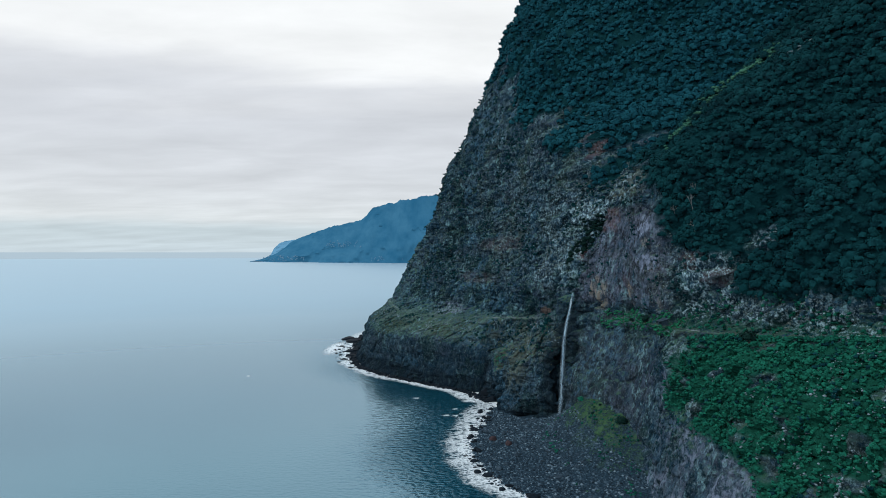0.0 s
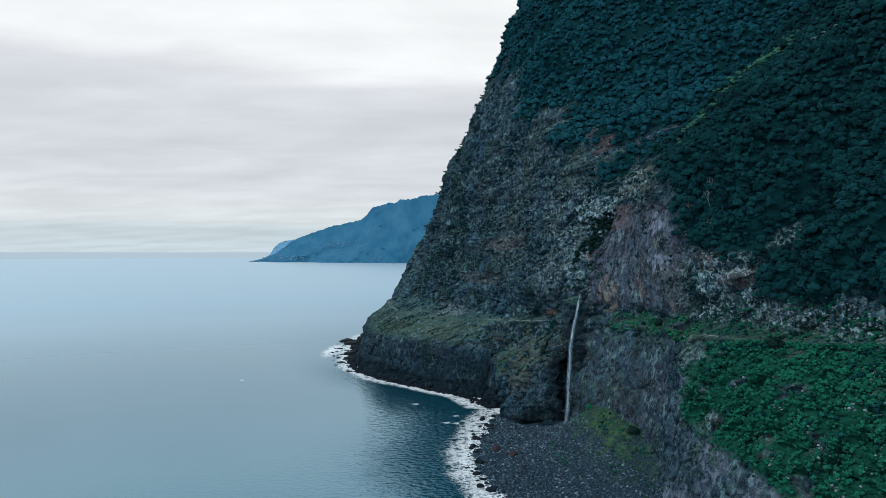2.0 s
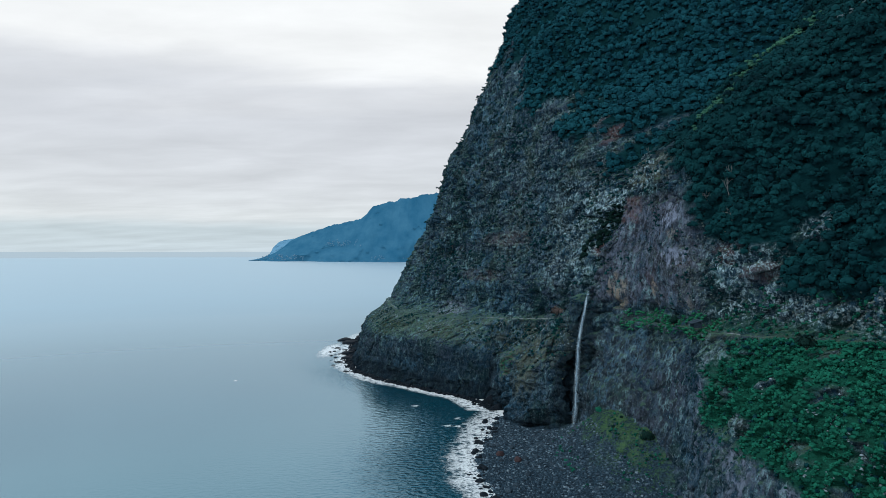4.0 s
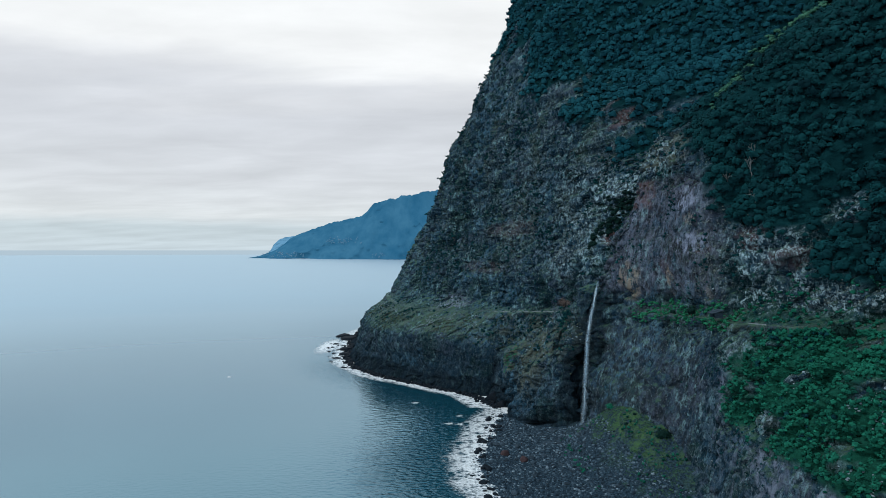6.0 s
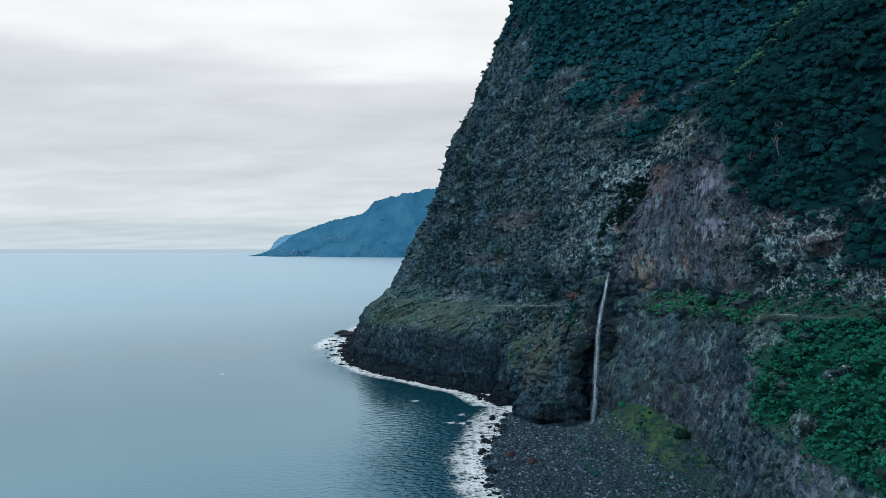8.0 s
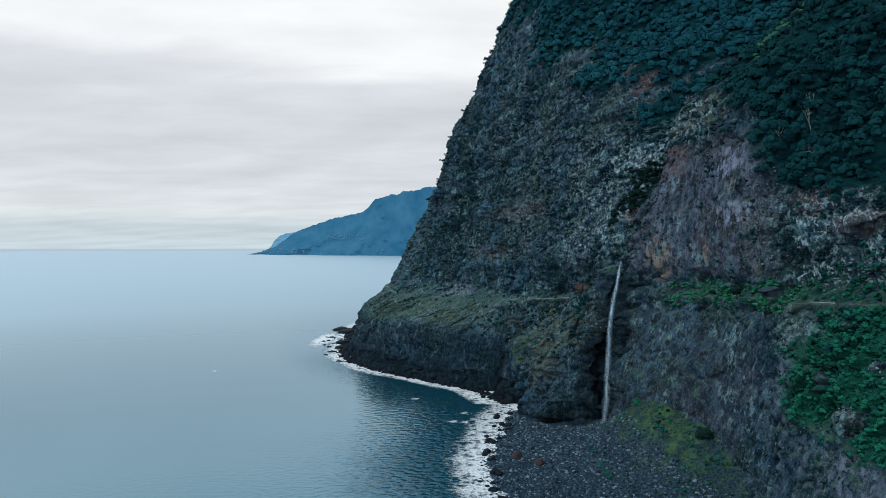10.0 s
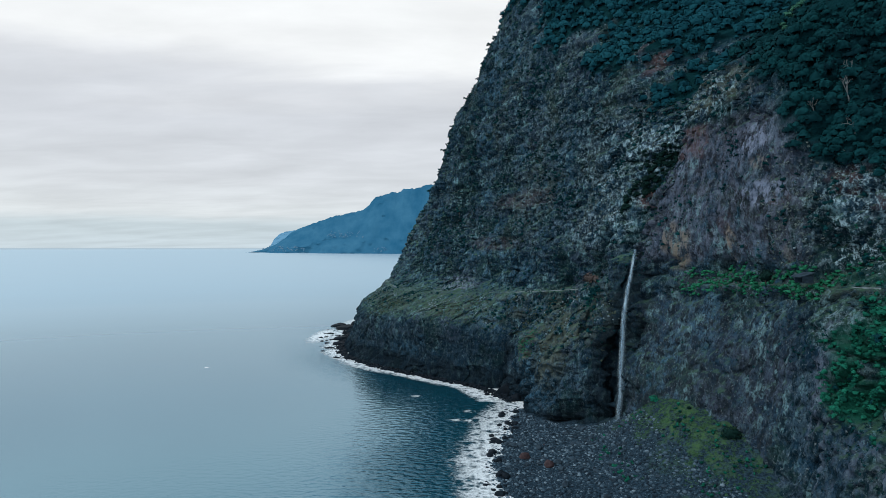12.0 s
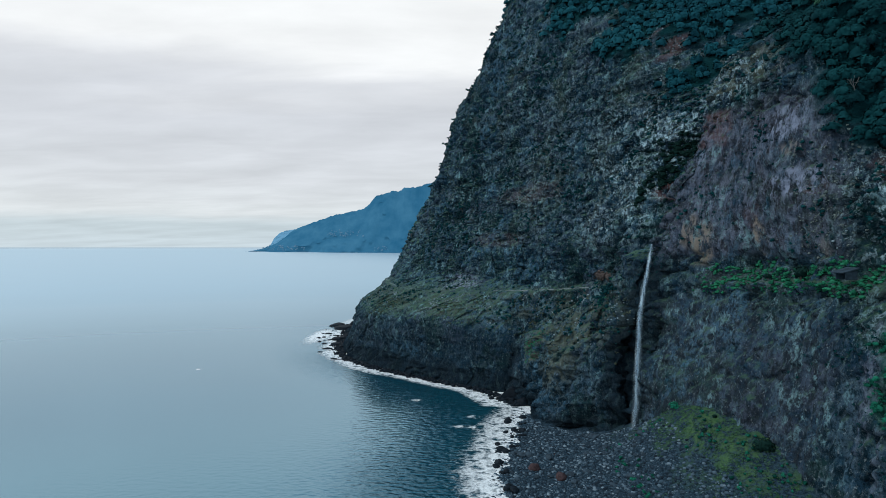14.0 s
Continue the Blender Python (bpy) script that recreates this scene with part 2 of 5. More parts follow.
def beach_height(x, y):
    """The cobble beach and the debris slope behind it."""
    s = curve_through(SHORE_Y, SHORE_X, y)
    u = x - s
    cone = np.exp(-((y - 462) / 55.0) ** 2)
    rise = 0.075 * u + 0.10 * np.maximum(u - 38, 0) + (0.16 + 0.56 * cone) * np.maximum(u - 60, 0) - 0.42 * cone * np.maximum(u - 92, 0)
    rough = 0.8 * fractal(x / 9, y / 9, 0.2, 4, 0.55, 61)
    return rise + rough * step01(-4, 10, u) - 0.4


# ---- materials ----
def material(name):
    m = bpy.data.materials.new(name)
    m.use_nodes = True
    n, l = m.node_tree.nodes, m.node_tree.links
    return m, n, l, n["Principled BSDF"]


def mix_colour(n, l, fac, a, b):
    mx = n.new("ShaderNodeMix")
    mx.data_type = "RGBA"
    for sock, v in (("Factor", fac), ("A", a), ("B", b)):
        if hasattr(v, "node"):
            l.new(v, mx.inputs[sock])
        else:
            mx.inputs[sock].default_value = v
    return mx.outputs["Result"]


def noise_out(n, l, scale, detail=6.0, rough=0.55, stretch=None, lo=None, hi=None):
    tex = n.new("ShaderNodeTexNoise")
    tex.inputs["Scale"].default_value, tex.inputs["Detail"].default_value, tex.inputs["Roughness"].default_value = scale, detail, rough
    geo = n.new("ShaderNodeNewGeometry")
    if stretch:
        mp = n.new("ShaderNodeMapping")
        mp.inputs["Scale"].default_value = stretch
        l.new(geo.outputs["Position"], mp.inputs[0])
        l.new(mp.outputs[0], tex.inputs["Vector"])
    else:
        l.new(geo.outputs["Position"], tex.inputs["Vector"])
    out = tex.outputs[0]
    if lo is not None:
        mr = n.new("ShaderNodeMapRange")
        mr.interpolation_type = "SMOOTHSTEP"
        mr.inputs["From Min"].default_value, mr.inputs["From Max"].default_value = lo, hi
        l.new(out, mr.inputs[0])
        out = mr.outputs[0]
    return out


def attr(n, name):
    a = n.new("ShaderNodeAttribute")
    a.attribute_name = name
    return a.outputs["Fac"]


def product(n, l, a, b):
    m = n.new("ShaderNodeMath")
    m.operation = "MULTIPLY"
    for k, v in enumerate((a, b)):
        if hasattr(v, "node"):
            l.new(v, m.inputs[k])
        else:
            m.inputs[k].default_value = v
    return m.outputs[0]


def bump(n, l, bsdf, height, strength, distance):
    b = n.new("ShaderNodeBump")
    b.inputs["Strength"].default_value, b.inputs["Distance"].default_value = strength, distance
    l.new(height, b.inputs["Height"])
    l.new(b.outputs[0], bsdf.inputs["Normal"])
    l.new(b.outputs[0], bsdf.inputs["Coat Normal"])


def cliff_material():
    m, n, l, b = material("basalt_cliff")
    c = mix_colour(n, l, noise_out(n, l, 0.035, 7, 0.65, (1, 1, 1.8), 0.36, 0.64), (0.014, 0.054, 0.094, 1), (0.048, 0.128, 0.196, 1))
    # dark and purple-brown beds
    c = mix_colour(n, l, product(n, l, 0.75, noise_out(n, l, 0.016, 5, 0.55, (1, 1, 0.7), 0.47, 0.54)), c, (0.008, 0.031, 0.059, 1))
    c = mix_colour(n, l, product(n, l, 0.8, noise_out(n, l, 0.022, 6, 0.6, (0.5, 0.5, 2.2), 0.50, 0.60)), c, (0.053, 0.080, 0.121, 1))
    c = mix_colour(n, l, noise_out(n, l, 0.06, 8, 0.7, (1, 1, 0.6), 0.5, 0.62), c, (0.052, 0.100, 0.143, 1))
    c = mix_colour(n, l, noise_out(n, l, 0.11, 7, 0.7, (1, 1, 0.22), 0.52, 0.60), c, (0.008, 0.033, 0.059, 1))
    # patches of dark low growth
    c = mix_colour(n, l, product(n, l, 0.75, noise_out(n, l, 0.028, 7, 0.68, (1, 1, 0.9), 0.53, 0.58)), c, (0.010, 0.040, 0.036, 1))
    # pale broken streaks, in clusters
    c = mix_colour(n, l, product(n, l, noise_out(n, l, 0.03, 4, 0.6, None, 0.47, 0.57), noise_out(n, l, 0.14, 8, 0.75, (1.3, 1.3, 0.5), 0.51, 0.60)), c, (0.161, 0.302, 0.337, 1))
    c = mix_colour(n, l, noise_out(n, l, 0.25, 8, 0.72, (1, 1, 0.5), 0.46, 0.60), c, (0.006, 0.023, 0.036, 1))
    c = mix_colour(n, l, product(n, l, 0.7, noise_out(n, l, 1.1, 6, 0.7, (1, 1, 0.7), 0.50, 0.60)), c, (0.002, 0.010, 0.017, 1))
    c = mix_colour(n, l, product(n, l, 0.6, noise_out(n, l, 0.9, 7, 0.75, (1, 1, 0.7), 0.57, 0.65)), c, (0.265, 0.340, 0.366, 1))
    c = mix_colour(n, l, product(n, l, attr(n, "red"), noise_out(n, l, 0.12, 6, 0.65, None, 0.30, 0.50)), c, (0.125, 0.072, 0.072, 1))
    c = mix_colour(n, l, product(n, l, attr(n, "pale"), noise_out(n, l, 0.3, 8, 0.75, (1, 1, 0.4), 0.44, 0.60)), c, (0.225, 0.270, 0.370, 1))
    c = mix_colour(n, l, product(n, l, attr(n, "tan"), noise_out(n, l, 0.3, 8, 0.72, (1, 1, 0.4), 0.42, 0.58)), c, (0.245, 0.205, 0.155, 1))
    # moss and grass on the ledges
    c = mix_colour(n, l, product(n, l, attr(n, "moss"), noise_out(n, l, 0.13, 9, 0.68, None, 0.42, 0.56)), c, (0.086, 0.104, 0.084, 1))
    c = mix_colour(n, l, product(n, l, attr(n, "flat"), noise_out(n, l, 0.3, 8, 0.68, None, 0.42, 0.6)), c, (0.050, 0.108, 0.070, 1))
    # lichen and bleached grass
    c = mix_colour(n, l, product(n, l, attr(n, "lichen"), product(n, l, noise_out(n, l, 0.05, 5, 0.6, None, 0.33, 0.55), noise_out(n, l, 0.45, 9, 0.8, (1, 1, 0.6), 0.50, 0.58))), c, (0.36, 0.52, 0.59, 1))
    c = mix_colour(n, l, attr(n, "turf"), c, (0.008, 0.080, 0.054, 1))
    # near-black for wet rock, and for shade painted into recesses and the lower wall
    c = mix_colour(n, l, attr(n, "wet_dark"), c, (0.004, 0.010, 0.016, 1))
    # ground under the trees, its colour darkened for the shade between crowns
    c = mix_colour(n, l, attr(n, "dark_ground"), c, (0.003, 0.036, 0.043, 1))
    l.new(c, b.inputs["Base Color"])
    b.inputs["Roughness"].default_value = 0.85
    b.inputs["Specular IOR Level"].default_value = 0.06
    bump(n, l, b, noise_out(n, l, 0.5, 9, 0.75), 1.0, 1.7)
    return m


def beach_material():
    m, n, l, b = material("cobble_beach")
    c = mix_colour(n, l, noise_out(n, l, 0.9, 6, 0.7, None, 0.4, 0.6), (0.005, 0.014, 0.024, 1), (0.026, 0.056, 0.082, 1))
    c = mix_colour(n, l, product(n, l, attr(n, "grass"), noise_out(n, l, 0.16, 9, 0.75, None, 0.44, 0.60)), c, (0.052, 0.115, 0.048, 1))
    l.new(c, b.inputs["Base Color"])
    b.inputs["Roughness"].default_value = 0.85
    b.inputs["Specular IOR Level"].default_value = 0.1
    bump(n, l, b, noise_out(n, l, 0.9, 8, 0.7), 1.0, 0.8)
    return m


def sea_material():
    m, n, l, b = material("sea_water")
    foam = attr(n, "foam")
    # lacy foam: bright along the folds of a noise
    fold = n.new("ShaderNodeMath")
    fold.operation = "PINGPONG"
    fold.inputs[1].default_value = 0.5
    l.new(noise_out(n, l, 0.13, 6, 0.62), fold.inputs[0])
    lace = n.new("ShaderNodeMath")
    lace.operation = "MULTIPLY_ADD"
    lace.inputs[1].default_value = 0.9
    l.new(fold.outputs[0], lace.inputs[0])
    l.new(product(n, l, noise_out(n, l, 0.5, 9, 0.78), 0.42), lace.inputs[2])
    fn = lace.outputs[0]
    add = n.new("ShaderNodeMath")
    add.operation = "ADD"
    l.new(foam, add.inputs[0])
    l.new(fn, add.inputs[1])
    mr = n.new("ShaderNodeMapRange")
    mr.interpolation_type = "SMOOTHSTEP"
    mr.inputs["From Min"].default_value, mr.inputs["From Max"].default_value = 0.98, 1.20
    l.new(add.outputs[0], mr.inputs[0])
    c = mix_colour(n, l, noise_out(n, l, 0.006, 5, 0.6, None, 0.35, 0.65), (0.001, 0.036, 0.056, 1), (0.002, 0.048, 0.070, 1))
    c = mix_colour(n, l, mr.outputs[0], c, (0.75, 0.80, 0.82, 1))
    l.new(c, b.inputs["Base Color"])
    b.inputs["Roughness"].default_value = 0.9
    b.inputs["Specular IOR Level"].default_value = 0.0
    # the blue sheen of the surface grows towards grazing angles
    gloss = n.new("ShaderNodeBsdfGlossy")
    l.new(attr(n, "ruffled"), gloss.inputs["Roughness"])
    facing = n.new("ShaderNodeLayerWeight")
    facing.inputs["Blend"].default_value = 0.5
    sheen = n.new("ShaderNodeMapRange")
    sheen.inputs["From Min"].default_value, sheen.inputs["From Max"].default_value = 0.15, 1.0
    sheen.inputs["To Min"].default_value, sheen.inputs["To Max"].default_value = -0.12, 0.76
    l.new(facing.outputs["Facing"], sheen.inputs[0])
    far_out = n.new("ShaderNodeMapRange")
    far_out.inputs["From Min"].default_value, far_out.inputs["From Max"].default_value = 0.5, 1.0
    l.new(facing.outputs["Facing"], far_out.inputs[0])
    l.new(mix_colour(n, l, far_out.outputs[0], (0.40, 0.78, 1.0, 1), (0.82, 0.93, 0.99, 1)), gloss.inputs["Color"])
    clear = n.new("ShaderNodeMath")
    clear.operation = "SUBTRACT"
    clear.inputs[0].default_value = 1.0
    l.new(mr.outputs[0], clear.inputs[1])
    both = n.new("ShaderNodeMixShader")
    l.new(product(n, l, product(n, l, sheen.outputs[0], clear.outputs[0]), attr(n, "calm")), both.inputs[0])
    l.new(b.outputs[0], both.inputs[1])
    l.new(gloss.outputs[0], both.inputs[2])
    for node in n:
        if node.type == "OUTPUT_MATERIAL":
            l.new(both.outputs[0], node.inputs["Surface"])
    wave = product(n, l, noise_out(n, l, 0.2, 4, 0.45, (1, 1.8, 1)), attr(n, "chop"))
    bump(n, l, b, wave, 0.9, 1.5)
    for link in list(b.inputs["Normal"].links):
        l.new(link.from_socket, gloss.inputs["Normal"])
        l.new(link.from_socket, facing.inputs["Normal"])
    return m


def far_material(name, near, high, haze_glow, amount):
    """Land miles away; the blue haze of the air is put into its colours and glow."""
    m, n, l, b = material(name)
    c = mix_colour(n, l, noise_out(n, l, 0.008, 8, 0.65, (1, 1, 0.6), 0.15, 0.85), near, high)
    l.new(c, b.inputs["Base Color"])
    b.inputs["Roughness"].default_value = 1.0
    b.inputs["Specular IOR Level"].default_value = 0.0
    b.inputs["Emission Color"].default_value = haze_glow
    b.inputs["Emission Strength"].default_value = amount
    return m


def leaf_material(name, dark, light):
    m, n, l, b = material(name)
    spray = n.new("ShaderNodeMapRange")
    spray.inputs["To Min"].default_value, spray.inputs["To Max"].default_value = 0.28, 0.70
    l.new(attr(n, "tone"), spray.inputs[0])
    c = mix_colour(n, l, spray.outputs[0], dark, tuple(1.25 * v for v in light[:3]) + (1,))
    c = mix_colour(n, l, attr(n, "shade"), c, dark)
    c = mix_colour(n, l, noise_out(n, l, 0.022, 5, 0.6, None, 0.45, 0.7), c, tuple(0.5 * (p + q) for p, q in zip(dark, light)))
    l.new(c, b.inputs["Base Color"])
    b.inputs["Roughness"].default_value = 0.8
    b.inputs["Specular IOR Level"].default_value = 0.05
    return m


M_CLIFF, M_BEACH, M_SEA = cliff_material(), beach_material(), sea_material()


def mesh_object(name, verts, faces, mat, smooth=False):
    me = bpy.data.meshes.new(name)
    verts, faces = np.asarray(verts, np.float32), np.asarray(faces, np.int32)
    k = faces.shape[1]
    me.vertices.add(len(verts))
    me.vertices.foreach_set("co", verts.ravel())
    me.loops.add(faces.size)
    me.loops.foreach_set("vertex_index", faces.ravel())
    me.polygons.add(len(faces))
    me.polygons.foreach_set("loop_start", np.arange(0, faces.size, k, dtype=np.int32))
    if smooth:
        me.polygons.foreach_set("use_smooth", np.ones(len(faces), bool))
    me.update(calc_edges=True)
    me.materials.append(mat)
    return new(name, me)


def grid_faces(rows, cols):
    i = np.arange(rows * cols).reshape(rows, cols)
    return np.stack([i[:-1, :-1], i[:-1, 1:], i[1:, 1:], i[1:, :-1]], -1).reshape(-1, 4)


def give(ob, name, values):
    a = ob.data.attributes.new(name, "FLOAT", "POINT")
    a.data.foreach_set("value", np.asarray(values, np.float32).ravel())


def spread(*bands):
    """Grid lines from (start, stop, step) bands."""
    return np.unique(np.concatenate([np.arange(a, b, s) for a, b, s in bands]))


# ---- the cliff ----
def blob(y, z, y0, z0, ry, rz):
    q = ((y - y0) / ry) ** 2 + ((z - z0) / rz) ** 2
    return np.clip(1.6 - 1.3 * q + 0.5 * fractal(y / 14, z / 14, 3.3, 4, 0.55, 71), 0, 1)


def woodland(y, z):
    """1 where trees close over the rock."""
    edge = tree_line(y) + 22 * fractal(y / 25, z / 25, 9.1, 4, 0.55, 81) + 55 * step01(530, 580, y) * fractal((y + 0.25 * z) / 15, z / 140, 2.1, 3, 0.5, 83)
    bald = np.maximum.reduce([blob(y, z, 428, 306, 14, 16), blob(y, z, 368, 158, 12, 9), blob(y, z, 405, 290, 6, 10), blob(y, z, 590, 253, 4, 12), 0.9 * blob(y, z, 603, 266, 4, 7), 0.9 * blob(y, z, 572, 264, 6, 4)])
    return step01(-6, 10, z - edge) * (1 - bald)


def build_cliff():
    ys = spread((-400, 120, 12.0), (120, 300, 2.2), (300, 660, 0.8), (660, 900, 1.2), (900, 1151, 2.8), (1152, 1900, 12.0))
    zs = spread((-6, 215, 0.8), (215, 280, 1.1), (280, 400, 2.0), (400, 641, 5.0))
    Y, Z = np.meshgrid(ys, zs, indexing="ij")
    X = cliff_full(Y, Z)
    yy = Y + cliff_back(Y, Z)
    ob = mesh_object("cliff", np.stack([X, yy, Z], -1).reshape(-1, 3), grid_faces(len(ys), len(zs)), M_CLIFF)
    zr = road_height(Y)
    wood = woodland(Y, Z)
    wall_side = np.maximum(step01(410, 425, Y) * (1 - step01(515, 519, Y)) * step01(104, 112, Z) * (1 - step01(182, 190, Z)), 0.6 * step01(392, 402, Y) * (1 - step01(500, 508, Y)) * (1 - step01(84, 92, Z)))
    scarp = step01(258, 275, Y) * (1 - step01(362, 374, Y)) * (1 - step01(-4, 2, Z - bank_foot(Y)))
    give(ob, "red", np.maximum.reduce([0.65 * step01(486, 490, Y) * (1 - step01(513, 517, Y)) * step01(165, 169, Z + 3 * fractal(Y / 6, Z / 6, 1.4, 3, 0.5, 349)) * (1 - step01(185, 189, Z)), 0.65 * blob(Y, Z, 590, 252, 4, 12), 0.55 * blob(Y, Z, 603, 266, 4, 7), 0.5 * blob(Y, Z, 572, 264, 6, 4), blob(Y, Z, 690, 160, 50, 9) * 0.32, 0.28 * blob(Y, Z, 720, 120, 40, 7), 1.0 * blob(Y, Z, 541, 150, 6, 8), 0.16 * wall_side, 0.5 * blob(Y, Z, 428, 139, 6, 4), 0.4 * blob(Y, Z, 462, 128, 6, 10), 0.55 * blob(Y, Z, 403, 146, 9, 8), 0.45 * blob(Y, Z, 383, 134, 8, 7), 0.4 * blob(Y, Z, 560, 236, 5, 8)]))
    give(ob, "pale", np.maximum.reduce([0.38 * wall_side * step01(104, 112, Z), 0.75 * scarp * step01(-0.4, 0.2, fractal(Y / 9, Z / 30, 7.1, 3, 0.5, 353)), blob(Y, Z, 446, 170, 15, 11), blob(Y, Z, 438, 142, 21, 7), 0.7 * blob(Y, Z, 505, 162, 9, 4), 1.0 * blob(Y, Z, 755, 80, 34, 8), 0.6 * blob(Y, Z, 379, 66, 5, 26), 0.3 * blob(Y, Z, 330, 45, 30, 10)]))
    give(ob, "tan", np.maximum.reduce([0.8 * blob(Y, Z, 490, 115, 6, 12), 0.6 * blob(Y, Z, 497, 122, 4, 10), 0.8 * blob(Y, Z, 460, 122, 4, 7), 0.7 * blob(Y, Z, 461, 108, 2.5, 5), 0.5 * blob(Y, Z, 442, 158, 8, 4), 0.3 * blob(Y, Z, 425, 112, 3, 6)]))
    give(ob, "lichen", (1 - wood) * (1 - 0.85 * wall_side) * np.maximum.reduce([step01(105, 130, Z) * step01(535, 550, Y) * (1 - step01(590, 640, Y)) * (1 - 0.75 * step01(185, 225, Z)), 1.0 * step01(104, 112, Z) * (1 - step01(425, 450, Y)), 0.3 * step01(100, 125, Z) * step01(600, 640, Y) * (1 - 0.6 * step01(720, 780, Y)), 0.8 * blob(Y, Z, 500, 205, 36, 14), 0.45 * (1 - step01(384, 396, Y)) * step01(48, 66, Z) * step01(5, 9, np.abs(Z - zr)), 0.12 + 0 * Y]))
    green_bank = (1 - step01(366, 384, Y + 9 * fractal(Y / 9, Z / 9, 2.9, 3, 0.5, 321))) * step01(-3, 3, Z - bank_foot(Y) - 5 * fractal(Y / 14, Z / 14, 0.8, 3, 0.5, 303)) * (1 - step01(-3, -1, Z - zr))
    give(ob, "dark_ground", wood)
    give(ob, "turf", np.maximum(green_bank * step01(-0.45, -0.15, fractal(Y / 12, Z / 12, 5.1, 3, 0.5, 305)), 0.35 * step01(0.5, 2, Z - zr) * (1 - step01(4, 12, Z - zr)) * (1 - step01(392, 404, Y))))
    moss = np.maximum.reduce([0.6 * step01(49, 56, Z) * (1 - step01(zr - 2, zr + 6, Z)) * step01(500, 540, Y) * step01(-0.35, 0.1, fractal(Y / 16, Z / 12, 4.7, 4, 0.55, 335)), 1.0 * blob(Y, Z, 604, 44, 9, 20), 0.85 * blob(Y, Z, 568, 48, 30, 30), 0.9 * blob(Y, Z, 490, 207, 34, 15), 0.25 * green_bank, 0.30 * step01(110, 140, Z) * step01(540, 580, Y) * step01(0.0, 0.3, fractal(Y / 20, Z / 45, 6.6, 4, 0.55, 333)),
                              0.4 * np.exp(-((Z - zr) / 6) ** 2) * (1 - step01(480, 500, Y))])
    give(ob, "moss", moss * (1 - wood))
    xz, xy = np.gradient(X, zs, axis=1), np.gradient(X, ys, axis=0)
    nz = xz / np.sqrt(1 + xz**2 + xy**2)
    give(ob, "flat", step01(0.45, 0.8, nz) * (1 - wood) * step01(30, 45, Z))
    # wet foot and fall-side rock; cleft, cave and lower wall terms paint shade
    wet_dark = np.maximum.reduce([0.9 * step01(517, 520, Y) * (1 - step01(531, 538, Y)) * step01(106, 112, Z) * (1 - step01(158, 174, Z)), (1 - step01(9 - 5 * (1 - step01(600, 630, Y)), 30 - 16 * (1 - step01(600, 630, Y)), Z + 12 * fractal(Y / 12, Z / 12, 0.1, 4, 0.55, 95))) * step01(500, 520, Y), 0.5 * (1 - step01(40, 52, Z + 9 * fractal(Y / 11, Z / 22, 0.3, 4, 0.55, 97))) * step01(606, 626, Y), np.exp(-(((Y - 514.5) / 14.0) ** 4)) * (1 - step01(100, 116, Z)), np.exp(-(((Y - 628) / 12) ** 4)) * (1 - step01(30, 60, Z))])
    give(ob, "wet_dark", 0.85 * wet_dark)
    tagged(ob, "dark basalt sea cliff with ledges, moss and reddish bands", "cliff", kind="structure")
    return ob


cliff = build_cliff()


def build_upland():
    ys, u = np.arange(-400, 1901, 25.0), np.linspace(0, 1, 40)
    Y, U = np.meshgrid(ys, u, indexing="ij")
    X = cliff_full(Y, np.full_like(Y, 640.0)) - 3 + 1400 * U
    Z = 640 + 60 * np.sin(1.5 * U) + 30 * U * fractal(X / 200, Y / 200, 0.4, 4, 0.5, 461)
    ob = mesh_object("upland", np.stack([X, Y, Z], -1).reshape(-1, 3), grid_faces(len(ys), len(u))[:, ::-1], M_CLIFF)
    give(ob, "dark_ground", 0.8 + 0.2 * U)
    tagged(ob, "dark green upland above the cliff", "hillside", kind="structure")


build_upland()


def build_beach():
    ys, xs = spread((-400, 120, 12.0), (120, 330, 4.0), (330, 640, 1.4)), spread((-10, 180, 1.4))
    Y, X = np.meshgrid(ys, xs, indexing="ij")
    Z = beach_height(X, Y)
    ob = mesh_object("beach", np.stack([X, Y, Z], -1).reshape(-1, 3), grid_faces(len(ys), len(xs))[:, ::-1], M_BEACH)
    g = np.exp(-(((X - 118 + 0.16 * (Y - 430)) / 17) ** 2 + ((Y - 438) / 56) ** 2)) * 1.4
    give(ob, "grass", np.clip(g - 0.15 + 0.8 * fractal(X / 12, Y / 12, 0.7, 4, 0.5, 99) * (g > 0.1), 0, 1))
    tagged(ob, "grey cobble beach and grassy debris slope at the cliff foot", "beach", kind="structure")
    return ob


build_beach()


# ---- the sea: one sheet that lifts gently far out, to meet the horizon ----
def sea_level(x, y):
    d = np.hypot(x, y)
    return 106.0 * np.clip((d - 1500) / 3400.0, 0, 1) ** 1.35


